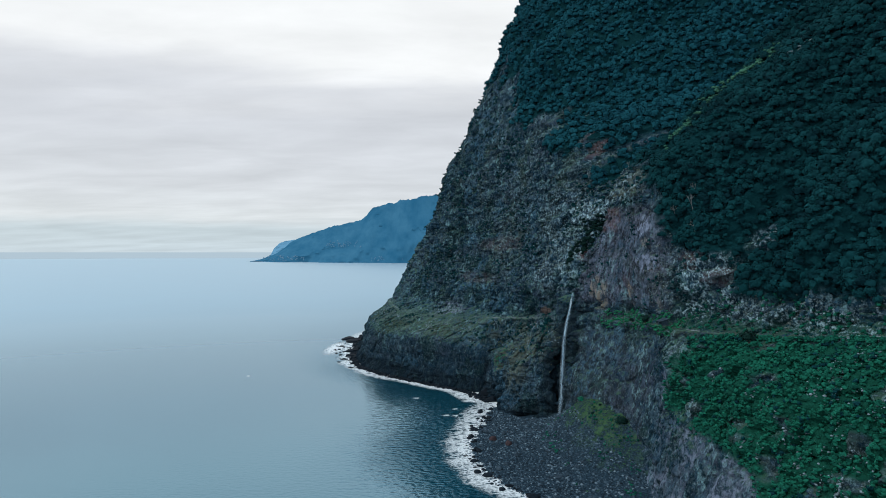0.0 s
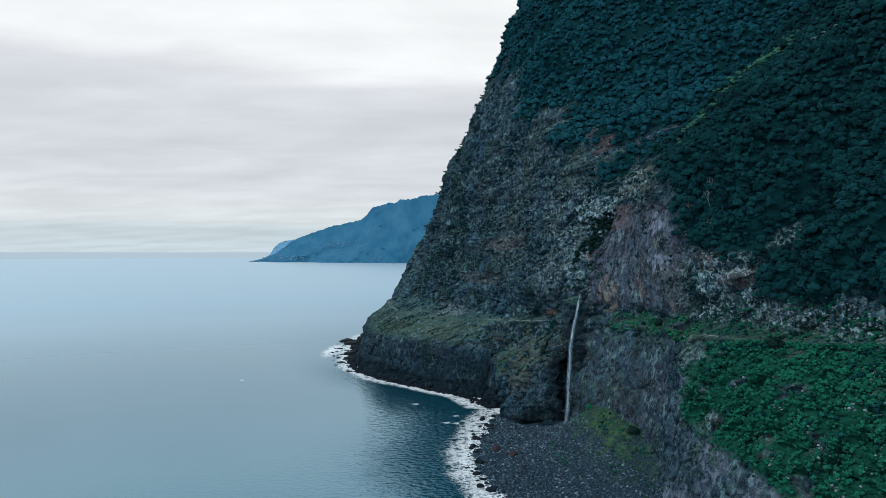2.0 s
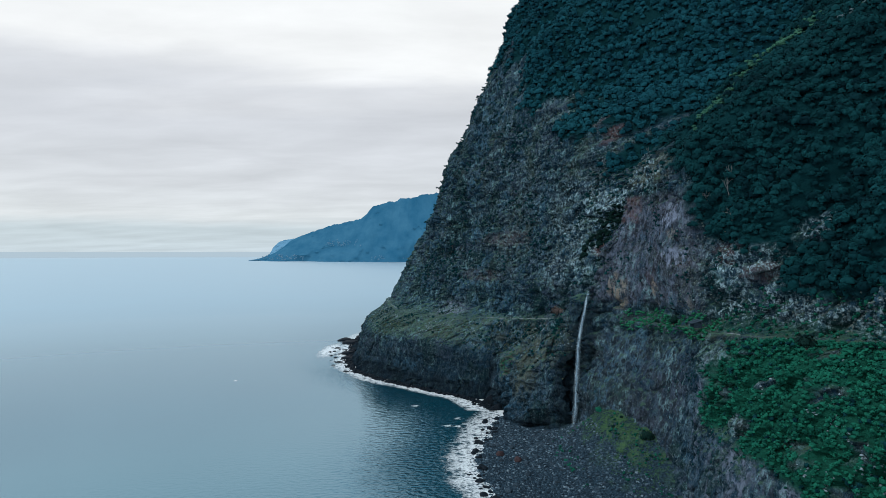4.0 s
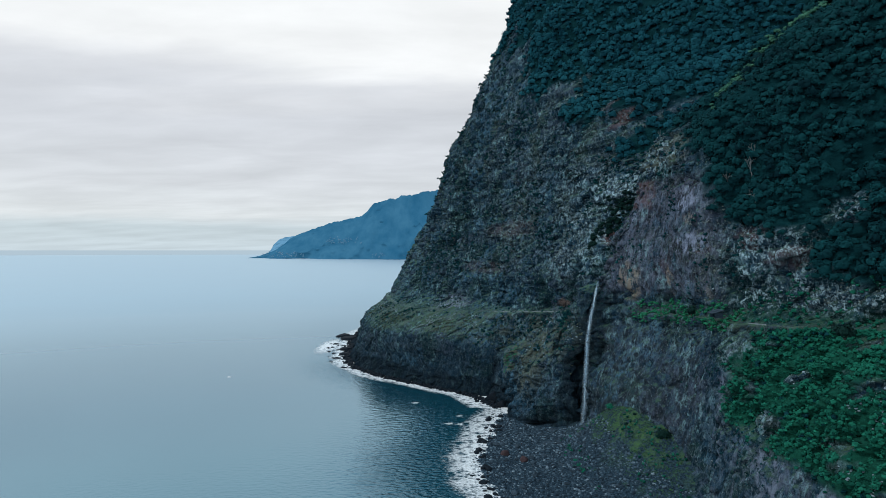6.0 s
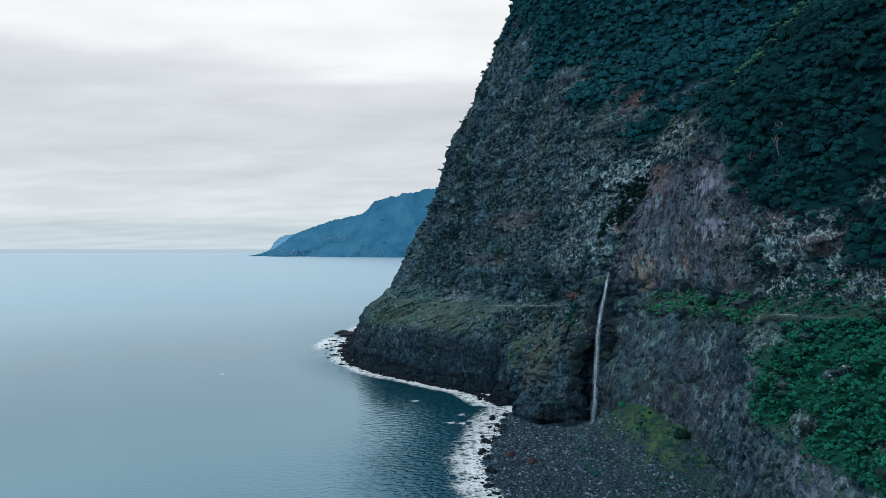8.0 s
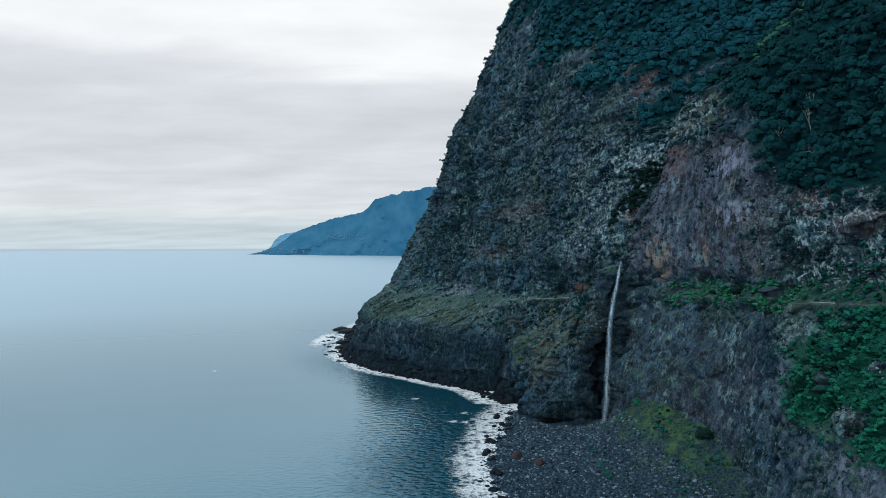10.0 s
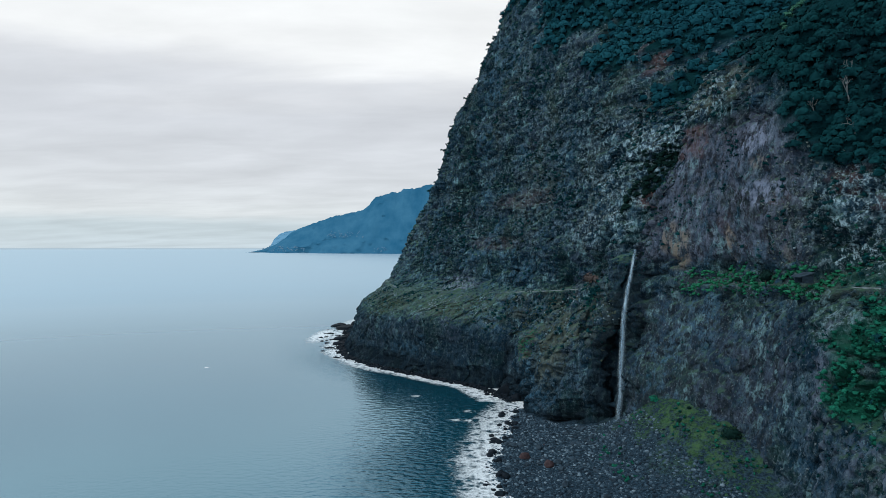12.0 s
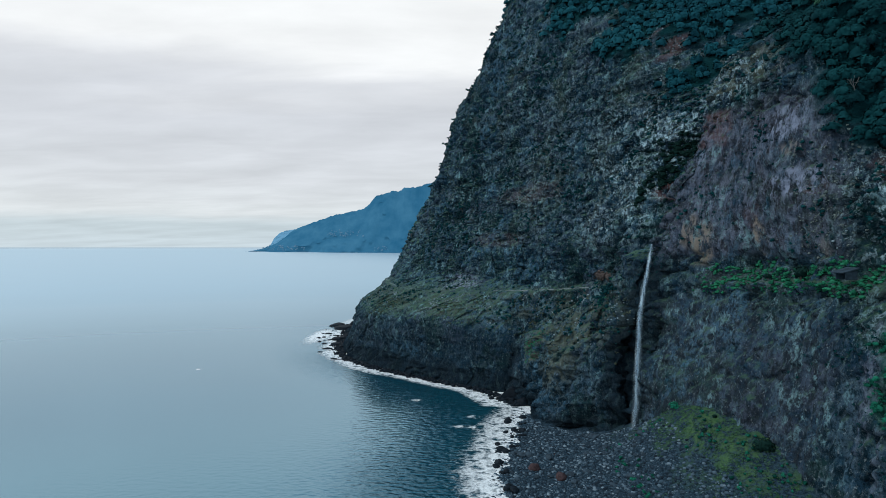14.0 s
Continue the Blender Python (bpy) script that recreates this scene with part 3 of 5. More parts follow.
def build_sea():
    out = 120 * 1.12 ** np.arange(0, 34)
    out = out[out < 4700]
    xs = np.unique(np.concatenate([-240 - out, np.arange(-240, 130, 3.0), 130 + out]))
    ys = np.unique(np.concatenate([280 - out, np.arange(280, 1120, 3.0), 1120 + out]))
    xs, ys = xs[np.abs(xs) < 4700], ys[(ys > -4700) & (ys < 4900)]
    Y, X = np.meshgrid(ys, xs, indexing="ij")
    r = np.hypot(X, Y)
    lim = np.minimum(1, 4900 / np.maximum(r, 1))
    X, Y = X * lim, Y * lim
    Z = sea_level(X, Y)
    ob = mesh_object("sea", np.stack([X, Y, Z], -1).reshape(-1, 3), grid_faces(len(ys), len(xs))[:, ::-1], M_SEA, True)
    shore = np.where(Y < 600, curve_through(SHORE_Y, SHORE_X, np.clip(Y, 120, 620)), cliff_x(np.clip(Y, 120, 1150), np.full_like(Y, 2.0)))
    gap = shore - X
    wash = gap + 10 * fractal(X / 22, Y / 22, 0.3, 4, 0.6, 101)
    wash = wash - np.where(Y > 600, 11, 0)
    near = np.maximum(0.52 * (1 - step01(np.where(Y > 600, 6, 2), np.where(Y > 600, 20, 12), wash)), 0.49 * (1 - step01(8, np.where(Y > 600, 34, 44), wash)))
    near = np.where((Y > 1900) | (Y < -400), 0, near)
    rings = np.maximum.reduce([np.exp(-(((X - a) / 8) ** 2 + ((Y - b_) / 7) ** 2)) for a, b_ in ((5, 552), (14, 550), (14.5, 574), (20, 526), (-25, 617), (30, 560))])
    surf = 0.40 * (1 - step01(10, 85, gap)) * np.exp(-((Y - 500) / 100.0) ** 2)
    tip = 0.60 * np.exp(-(((X + 164) / 28) ** 2 + ((Y - 940) / 110) ** 2))
    give(ob, "foam", np.clip(np.maximum.reduce([near, surf, tip, 0.52 * rings, 0.58 * np.exp(-(((X + 233) / 5) ** 2 + ((Y - 728) / 7) ** 2))]), 0, 1))
    cove = np.exp(-(np.maximum(gap, 0) / 72.0) ** 2) * np.exp(-((Y - 540) / 300.0) ** 2)
    # short steep waves in the lee of the cliff mirror less of the sky
    lee = 1 - step01(5, 66, gap + 22 * fractal(X / 60, Y / 60, 0.6, 4, 0.55, 103) - 25 * np.exp(-((Y - 470) / 140.0) ** 2))
    give(ob, "calm", 1 - 0.40 * lee * (1 - step01(640, 860, Y)))
    give(ob, "chop", 0.015 + 0.12 * np.exp(-(np.hypot(X, Y - 350) / 420.0) ** 2) + 1.1 * cove)
    give(ob, "ruffled", 0.08 + 0.47 * step01(300, 2000, np.hypot(X, Y)))
    tagged(ob, "calm blue-grey sea with foam along the shore", "sea", kind="structure")
    return ob


build_sea()


# ---- far land ----
FAR_X = [-1345, -1290, -1230, -1175, -1123, -995, -762, -592, -507, -338, -41, 200, 700]
FAR_Z = [12, 34, 60, 100, 148, 204, 276, 326, 398, 456, 498, 532, 586]


def build_far_land(name, label, outline_x, outline_z, y0, depth, mat, seed):
    """A headland: a ridge line that falls to the water."""
    u = np.linspace(outline_x[0], outline_x[-1], 260)
    v = np.linspace(0, 1, 30)
    U, V = np.meshgrid(u, v, indexing="ij")
    ridge = curve_through(outline_x, outline_z, U.ravel()).reshape(U.shape) * (1 + 0.05 * fractal(U / 70, 0 * U, 0.7, 4, 0.6, seed + 5) + 0.035 * fractal(U / 22, 0 * U, 1.7, 3, 0.6, seed + 7))
    base = sea_level(U, y0 + 0 * U) - 6
    prof = 1 - (1 - V) ** 1.0
    bumpy = fractal(U / 160, V * 3, 0.4, 5, 0.55, seed)
    Zc = base + ridge * np.clip(prof + 0.24 * bumpy * np.sin(np.pi * V), 0, 1.02) + 6
    Yc = y0 + depth * V + 130 * bumpy * (1 - 0.6 * V)
    ob = mesh_object(name, np.stack([U, Yc, Zc], -1).reshape(-1, 3), grid_faces(len(u), len(v))[:, ::-1], mat, True)
    tagged(ob, label, "headland", kind="structure")
    return ob


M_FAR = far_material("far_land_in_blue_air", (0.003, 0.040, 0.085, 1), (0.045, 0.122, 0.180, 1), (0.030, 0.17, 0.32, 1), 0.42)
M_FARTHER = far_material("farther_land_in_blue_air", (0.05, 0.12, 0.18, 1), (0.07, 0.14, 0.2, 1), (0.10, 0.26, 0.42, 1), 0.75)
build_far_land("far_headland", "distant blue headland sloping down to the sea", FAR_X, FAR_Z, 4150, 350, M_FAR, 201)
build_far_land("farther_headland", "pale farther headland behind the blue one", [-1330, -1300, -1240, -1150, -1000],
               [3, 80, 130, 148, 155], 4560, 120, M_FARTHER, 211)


# ---- greenery ----
M_TREE = leaf_material("laurel_leaves", (0.001, 0.015, 0.021, 1), (0.008, 0.078, 0.086, 1))
# laurel leaves again, with distance haze painted in: lighter and bluer
M_BOWL = leaf_material("hazed_laurel_leaves", (0.002, 0.030, 0.045, 1), (0.014, 0.112, 0.142, 1))
M_SCRUB = leaf_material("green_scrub_leaves", (0.003, 0.042, 0.032, 1), (0.018, 0.200, 0.125, 1))
M_TUFT = leaf_material("dry_grass_tufts", (0.034, 0.052, 0.040, 1), (0.115, 0.140, 0.095, 1))
M_BUSH = leaf_material("dark_bush_leaves", (0.003, 0.014, 0.014, 1), (0.008, 0.032, 0.026, 1))
M_LEDGE = leaf_material("bright_ledge_leaves", (0.008, 0.075, 0.045, 1), (0.035, 0.27, 0.14, 1))
M_RIDGE = leaf_material("light_shrub_leaves", (0.030, 0.11, 0.080, 1), (0.10, 0.26, 0.16, 1))
M_GRASS = leaf_material("slope_grass_blades", (0.020, 0.066, 0.034, 1), (0.082, 0.180, 0.078, 1))
M_PALE = leaf_material("bleached_ledge_grass", (0.07, 0.10, 0.10, 1), (0.26, 0.32, 0.30, 1))
M_BROWN = leaf_material("brown_cane_leaves", (0.05, 0.043, 0.042, 1), (0.115, 0.092, 0.085, 1))


def dome_shape(cuts):
    """The upper part of a ball, as directions and triangles."""
    bm = bmesh.new()
    bmesh.ops.create_icosphere(bm, subdivisions=cuts, radius=1)
    bmesh.ops.delete(bm, geom=[f for f in bm.faces if f.calc_center_median().z < -0.45], context="FACES")
    tris = np.array([[v.co[:] for v in f.verts] for f in bm.faces])
    bm.free()
    return tris


DOMES = (dome_shape(1), dome_shape(2))


def crown_leaves(rng, count, leaf, squash=0.85, lift=0.12, body=2):
    """A crown of radius 1: an uneven, lobed dome and leaf sprays over it. Corners, the way each corner faces, and each triangle's tone."""
    lobes = rng.normal(size=(7, 3)) * (1, 1, 0.6) + (0, 0, 0.25)
    lobes /= np.linalg.norm(lobes, axis=1)[:, None]
    which = rng.integers(0, 7, count)
    d = lobes[which] * 0.55 + 0.48 * (lambda g: g / np.linalg.norm(g, axis=1)[:, None])(rng.normal(size=(count, 3)) + (0, 0, 0.35)) * rng.uniform(0.8, 1.1, (count, 1))
    c = d * (1, 1, squash)
    nrm = (c - lobes[which] * 0.42) + rng.normal(scale=0.10, size=d.shape) + (0, 0, lift)
    nrm /= np.linalg.norm(nrm, axis=1)[:, None]
    side = np.cross(nrm, rng.normal(size=d.shape))
    side /= np.linalg.norm(side, axis=1)[:, None]
    up = np.cross(nrm, side)
    a, b = (rng.uniform(0.6, 1.3, (count, 1)) * leaf for _ in range(2))
    corners = np.stack([c - side * a - up * b * 0.6, c + side * a - up * b * 0.7, c + up * b * 1.2 + side * a * rng.uniform(-0.6, 0.6, (count, 1))], 1)
    face = np.repeat((nrm + 0.6 * c)[:, None, :], 3, axis=1)
    tone = rng.uniform(0, 1, count)
    if body:
        ball = DOMES[body - 1]
        w = ball @ lobes.T
        nearest = lobes[np.argmax(w, axis=-1)]
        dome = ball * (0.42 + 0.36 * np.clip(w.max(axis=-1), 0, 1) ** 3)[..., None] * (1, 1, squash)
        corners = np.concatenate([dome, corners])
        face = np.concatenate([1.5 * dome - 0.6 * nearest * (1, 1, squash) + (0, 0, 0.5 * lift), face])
        # low tone on the inner dome paints the shade behind the leaf sprays
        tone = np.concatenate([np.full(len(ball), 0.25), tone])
    return corners, face / np.linalg.norm(face, axis=-1)[..., None], tone


def lean_of_slope(points, e=5.0):
    """The way the ground faces under each point."""
    y, z = points[:, 1], points[:, 2]
    xy = (cliff_full(y + e, z) - cliff_full(y - e, z)) / (2 * e)
    xz = (cliff_full(y, z + e) - cliff_full(y, z - e)) / (2 * e)
    g = np.stack([-np.ones_like(y), xy, xz], -1)
    return g / np.linalg.norm(g, axis=1)[:, None]


def scatter(rng, inside, y_range, z_range, gap):
    """Points on the cliff, about gap metres apart, where inside(y, z) is high."""
    area = (y_range[1] - y_range[0]) * (z_range[1] - z_range[0])
    n = int(area / gap**2 * 4.0)
    y, z = rng.uniform(*y_range, n), rng.uniform(*z_range, n)
    e = 1.5
    xz = (cliff_x(y, z + e) - cliff_x(y, z - e)) / (2 * e)
    xy = (cliff_x(y + e, z) - cliff_x(y - e, z)) / (2 * e)
    el = np.sqrt(1 + xz**2 + xy**2)
    keep = rng.uniform(0, 1, n) < np.clip(el / 4.0, 0, 1) * inside(y, z)
    y, z = y[keep], z[keep]
    return np.stack([cliff_full(y, z), y + cliff_back(y, z), z], -1)


def plant_mass(name, label, category, points, radius, mat, seed, leaf=0.30, count=34, lift=0.35, squash=0.85, up=0.12, vary=1.0, slope=0.0, body=2):
    """Many crowns in one mesh; they face outward and, by the share slope, with the hillside."""
    rng = np.random.default_rng(seed)
    kinds = [crown_leaves(rng, count, leaf, squash, up, body) for _ in range(9)]
    n, tris = len(points), len(kinds[0][0])
    pick, size, turn = rng.integers(0, 9, n), rng.uniform(*radius, n), rng.uniform(0, 6.283, n)
    k, m = (w.reshape(-1, 1, 1) for w in (np.cos(turn), np.sin(turn)))

    def turned(q):
        return np.stack([q[..., 0] * k - q[..., 1] * m, q[..., 0] * m + q[..., 1] * k, q[..., 2]], -1)

    v = turned(np.stack([q[0] for q in kinds])[pick]) * size[:, None, None, None]
    v = v + (points + np.stack([-0.3 * size, 0 * size, lift * size], -1))[:, None, None, :]
    v = v.reshape(-1, 3)
    ob = mesh_object(name, v, np.arange(len(v)).reshape(-1, 3), mat)
    face = turned(np.stack([q[1] for q in kinds])[pick])
    if slope:
        face = face + slope * lean_of_slope(points)[:, None, None, :]
    face /= np.linalg.norm(face, axis=-1)[..., None]
    out = ob.data.attributes.new("custom_normal", "FLOAT_VECTOR", "POINT")
    out.data.foreach_set("vector", face.astype(np.float32).ravel())
    give(ob, "shade", np.repeat(vary * rng.uniform(0, 1, n) ** 1.3, tris * 3))
    give(ob, "tone", np.repeat(np.stack([q[2] for q in kinds])[pick].ravel(), 3))
    tagged(ob, label, category, kind="stuff")
    return ob


rng = np.random.default_rng(5)
gully = lambda y, z: fractal(y / 18, z / 18, 1.9, 3, 0.5, 301)
stand = lambda y, z: woodland(y, z) * step01(-0.9, -0.6, gully(y, z)) * (1 - 0.8 * np.exp(-((y - 470) / 5.0) ** 2) * step01(222, 230, z) * (1 - step01(290, 315, z)))
pts = scatter(rng, stand, (150, 505), (110, 480), 3.2)
front = (pts[:, 0] < 0.78 * pts[:, 1] + 12) & (pts[:, 2] < 175 + 0.46 * pts[:, 1])
tall = smooth_noise(pts[:, 1] / 9, pts[:, 2] / 9, pts[:, 0] / 30, 331) > 0.1
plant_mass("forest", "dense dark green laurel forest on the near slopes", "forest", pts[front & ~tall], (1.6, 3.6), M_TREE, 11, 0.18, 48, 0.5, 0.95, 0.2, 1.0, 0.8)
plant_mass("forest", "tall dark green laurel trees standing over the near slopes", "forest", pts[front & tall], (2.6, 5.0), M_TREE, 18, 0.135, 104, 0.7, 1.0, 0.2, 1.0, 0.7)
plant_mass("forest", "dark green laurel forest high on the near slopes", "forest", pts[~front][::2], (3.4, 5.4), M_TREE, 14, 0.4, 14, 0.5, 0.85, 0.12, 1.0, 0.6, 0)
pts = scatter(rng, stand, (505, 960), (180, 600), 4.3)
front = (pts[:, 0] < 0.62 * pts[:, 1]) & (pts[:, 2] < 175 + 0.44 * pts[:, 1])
plant_mass("forest", "dense haze-blue laurel forest in the high hollow", "forest", pts[front], (2.2, 5.4), M_BOWL, 12, 0.19, 36, 0.55, 1.0, 0.2, 1.0, 1.0)
plant_mass("forest", "haze-blue laurel forest on the upper slopes", "forest", pts[~front][::2], (3.4, 5.4), M_BOWL, 16, 0.4, 14, 0.5, 0.85, 0.12, 1.0, 0.7, 0)


def bank(y, z):
    low = bank_foot(y) + 5 * fractal(y / 14, z / 14, 0.8, 3, 0.5, 303)
    return (1 - step01(368, 382, y + 9 * fractal(y / 9, z / 9, 2.9, 3, 0.5, 321))) * step01(-4, 6, z - low) * (1 - step01(-2.5, -0.8, z - road_height(y))) * step01(-0.42, -0.12, fractal(y / 12, z / 12, 5.1, 3, 0.5, 305))


verge = lambda y, z: (1 - step01(352, 362, y)) * np.exp(-(((z - road_height(y) + 1.6) / 0.9) ** 4)) * step01(-0.5, -0.2, fractal(y / 9, 0 * y, 3.6, 3, 0.5, 347))
pts = scatter(rng, verge, (190, 365), (96, 122), 0.9)
plant_mass("verge_scrub", "green scrub grown up along the edge of the road", "scrub", pts, (1.0, 1.9), M_SCRUB, 35, 0.2, 14, 0.6, body=1)
pts = scatter(rng, bank, (190, 388), (0, 118), 1.5)
plant_mass("green_bank_scrub", "bright green low scrub covering the bank below the road", "scrub", pts, (0.7, 2.0), M_SCRUB, 13, 0.26, 11, vary=1.0, slope=0.3, body=1)
pts = scatter(rng, lambda y, z: bank(y, z) * step01(-0.1, 0.3, fractal(y / 15, z / 11, 3.3, 3, 0.5, 337)), (190, 388), (10, 116), 3.6)
plant_mass("bank_bushes", "dark green bushes dotted over the green bank", "bushes", pts, (0.8, 2.3), M_TREE, 29, 0.2, 16, body=1)


def terrace(y, z):
    patch = fractal(y / 11, z / 9, 3.9, 4, 0.55, 313)
    return (1 - step01(392, 404, y)) * step01(0.8, 2, z - road_height(y)) * (1 - step01(16, 30, z - road_height(y))) * np.maximum(step01(-0.1, 0.3, patch), 0.6 * (1 - step01(2, 5, z - road_height(y))))


pts = scatter(rng, terrace, (190, 405), (100, 136), 2.0)
plant_mass("terrace_scrub", "dark green scrub on the rocky slope above the road", "scrub", pts, (0.7, 1.9), M_SCRUB, 15, 0.24, 12, body=1)


def ledge_green(y, z):
    zr = road_height(y)
    return step01(392, 400, y) * (1 - step01(478, 490, y)) * step01(-7, -3, z - zr) * (1 - step01(5, 11, z - zr + 4 * fractal(y / 9, z / 9, 2.2, 3, 0.5, 307)))


pts = scatter(rng, ledge_green, (390, 492), (84, 114), 1.6)
plant_mass("ledge_scrub", "bright green scrub on the ledge beside the road", "scrub", pts, (0.7, 1.9), M_LEDGE, 17, 0.24, 14, body=1)


def face_green(y, z):
    patch = fractal(y / 26, z / 22, 7.7, 4, 0.55, 309)
    zone = np.maximum(step01(104, 116, z), 0.5 * step01(45, 60, z) * step01(500, 530, y))
    wall_side = step01(405, 415, y) * (1 - step01(515, 519, y)) * (1 - step01(184, 190, z))
    return (1 - woodland(y, z)) * zone * np.maximum(0.04, 1.3 * step01(0.08, 0.30, patch)) * (1 - 0.7 * wall_side)


pts = scatter(rng, face_green, (150, 900), (40, 400), 3.0)
plant_mass("cliff_scrub", "dark green scrub rooted on the cliff ledges", "scrub", pts, (0.6, 2.2), M_TREE, 19, 0.24, 14, body=1)


def crevice(y, z):
    patch = fractal(y / 30, z / 26, 2.7, 4, 0.55, 327)
    return (1 - woodland(y, z)) * step01(30, 60, z) * (0.10 + 0.9 * step01(-0.05, 0.22, patch)) * (1 - 0.8 * step01(395, 402, y) * (1 - step01(500, 510, y)))


pts = scatter(rng, crevice, (300, 900), (30, 330), 2.6)
plant_mass("crevice_plants", "small dark green plants in the rock crevices", "plants", pts, (0.4, 1.1), M_TREE, 25, 0.36, 12, 0.2, body=0)


def pale_ledge(y, z):
    patch = fractal(y / 22, z / 30, 8.7, 4, 0.55, 329)
    zone = np.maximum.reduce([step01(104, 118, z) * step01(532, 545, y) * (1 - step01(590, 640, y)) * (1 - 0.7 * step01(185, 225, z)), step01(102, 108, z) * (1 - step01(420, 445, y)), 0.35 * step01(100, 120, z) * step01(620, 660, y), 0.8 * blob(y, z, 490, 208, 34, 16)])
    return (1 - woodland(y, z)) * zone * step01(0.0, 0.3, patch)


pts = scatter(rng, pale_ledge, (300, 860), (100, 300), 1.9)
plant_mass("ledge_grass", "bleached grass tufts and lichen on the rock ledges", "grass", pts, (0.35, 0.95), M_PALE, 27, 0.42, 9, 0.15, body=0)


def gorge_green(y, z):
    return step01(520, 524, y) * (1 - step01(548, 556, y)) * step01(137, 146, z) * (1 - step01(176, 188, z)) * step01(-0.5, -0.2, fractal(y / 8, z / 12, 6.1, 3, 0.5, 317)) * (1 - blob(y, z, 539, 149, 4, 6))


pts = scatter(rng, gorge_green, (518, 558), (120, 215), 1.5)
plant_mass("gorge_bushes", "very dark bushes in the cleft above the waterfall", "bushes", pts, (1.4, 3.0), M_BUSH, 21, 0.16, 34)


def dry_slope(y, z):
    zr = road_height(y)
    patch = fractal(y / 20, z / 14, 4.7, 4, 0.55, 311)
    return step01(505, 530, y) * step01(40, 55, z) * (1 - step01(-7, -3, z - zr)) * step01(-0.15, 0.25, patch)


pts = scatter(rng, dry_slope, (500, 980), (38, 92), 2.4)
plant_mass("dry_grass", "yellow-green dry grass tufts on the slope under the road", "grass", pts, (0.5, 1.4), M_TUFT, 23, 0.34, 16, 0.2, body=0)


def buttress_green(y, z):
    return np.maximum(blob(y, z, 604, 44, 8, 15), 0.5 * blob(y, z, 548, 78, 9, 14)) * step01(-0.3, 0.1, fractal(y / 6, z / 7, 2.3, 3, 0.5, 355))


pts = scatter(rng, buttress_green, (535, 616), (24, 96), 1.3)
plant_mass("buttress_grass", "green grass and low shrubs on the buttress beside the waterfall", "grass", pts, (0.5, 1.2), M_LEDGE, 37, 0.26, 18, 0.1, body=0)
pts = scatter(rng, lambda y, z: blob(y, z, 552, 82, 13, 13) * step01(-0.2, 0.1, fractal(y / 8, z / 8, 4.3, 3, 0.5, 357)), (535, 570), (60, 98), 2.2)
plant_mass("buttress_bushes", "dark green bushes at the road end above the waterfall", "bushes", pts, (0.9, 2.4), M_TREE, 39, 0.2, 24, body=1)


# ---- small builders ----
def part(name, bm, mat, parent=None, label=""):
    me = bpy.data.meshes.new(name)
    bm.to_mesh(me)
    bm.free()
    me.materials.append(mat)
    ob = new(name, me)
    if parent:
        ob.parent = parent
    return tagged(ob, label)


def thing(name, place, label, category, group=""):
    ob = new(name)
    ob.location = place
    return tagged(ob, label, category, group)


def plain(name, colour, rough=0.8, scale=1.0, vary=0.35):
    m, n, l, b = material(name)
    dark = tuple(v * (1 - vary) for v in colour[:3]) + (1,)
    l.new(mix_colour(n, l, noise_out(n, l, scale, 7, 0.65, None, 0.35, 0.65), dark, colour), b.inputs["Base Color"])
    b.inputs["Roughness"].default_value = rough
    b.inputs["Specular IOR Level"].default_value = 0.12
    bump(n, l, b, noise_out(n, l, scale * 2, 6, 0.65), 0.5, 0.15)
    return m


M_ROCK = plain("dark_basalt_boulder", (0.040, 0.068, 0.094, 1), 0.8, 0.5, 0.55)
M_WETROCK = plain("wet_black_rock", (0.006, 0.013, 0.021, 1), 0.7, 0.5, 0.5)
M_REDROCK = plain("reddish_boulder", (0.062, 0.042, 0.046, 1), 0.85, 0.5, 0.5)
M_ROAD = plain("worn_asphalt", (0.13, 0.17, 0.195, 1), 0.9, 0.6, 0.3)
M_WALL = plain("weathered_concrete", (0.19, 0.235, 0.255, 1), 0.9, 0.5, 0.4)
M_BARK = plain("grey_bark", (0.09, 0.08, 0.07, 1), 0.9, 2.0, 0.4)
M_DEAD = plain("bleached_dead_wood", (0.20, 0.22, 0.225, 1), 0.9, 2.0, 0.3)


def rock_shape(rng, size, flat=0.75, cuts=2):
    """A boulder: a ball cut by random planes into facets."""
    bm = bmesh.new()
    bmesh.ops.create_icosphere(bm, subdivisions=cuts, radius=1)
    planes = rng.normal(size=(9, 3))
    planes /= np.linalg.norm(planes, axis=1)[:, None]
    far = rng.uniform(0.55, 0.95, 9)
    stretch = rng.uniform(0.75, 1.25, 3) * (1, 1, flat)
    for v in bm.verts:
        p = np.array(v.co)
        for n_, d_ in zip(planes, far):
            over = p @ n_ - d_
            if over > 0:
                p = p - n_ * over
        v.co = Vector(p * stretch * size * (1 + rng.uniform(-0.04, 0.04)))
    return bm


# ---- waterfall ----
def waterfall_material():
    m, n, l, b = material("falling_water")
    streak = noise_out(n, l, 0.9, 6, 0.65, (1, 1, 0.09), 0.36, 0.62)
    l.new(mix_colour(n, l, streak, (0.34, 0.56, 0.78, 1), (0.70, 0.90, 1.0, 1)), b.inputs["Base Color"])
    b.inputs["Roughness"].default_value = 0.5
    add = n.new("ShaderNodeMath")
    add.operation = "MULTIPLY_ADD"
    add.inputs[1].default_value, add.inputs[2].default_value = 0.82, 0.16
    l.new(streak, add.inputs[0])
    l.new(product(n, l, add.outputs[0], attr(n, "body")), b.inputs["Alpha"])
    return m


M_WATER = waterfall_material()


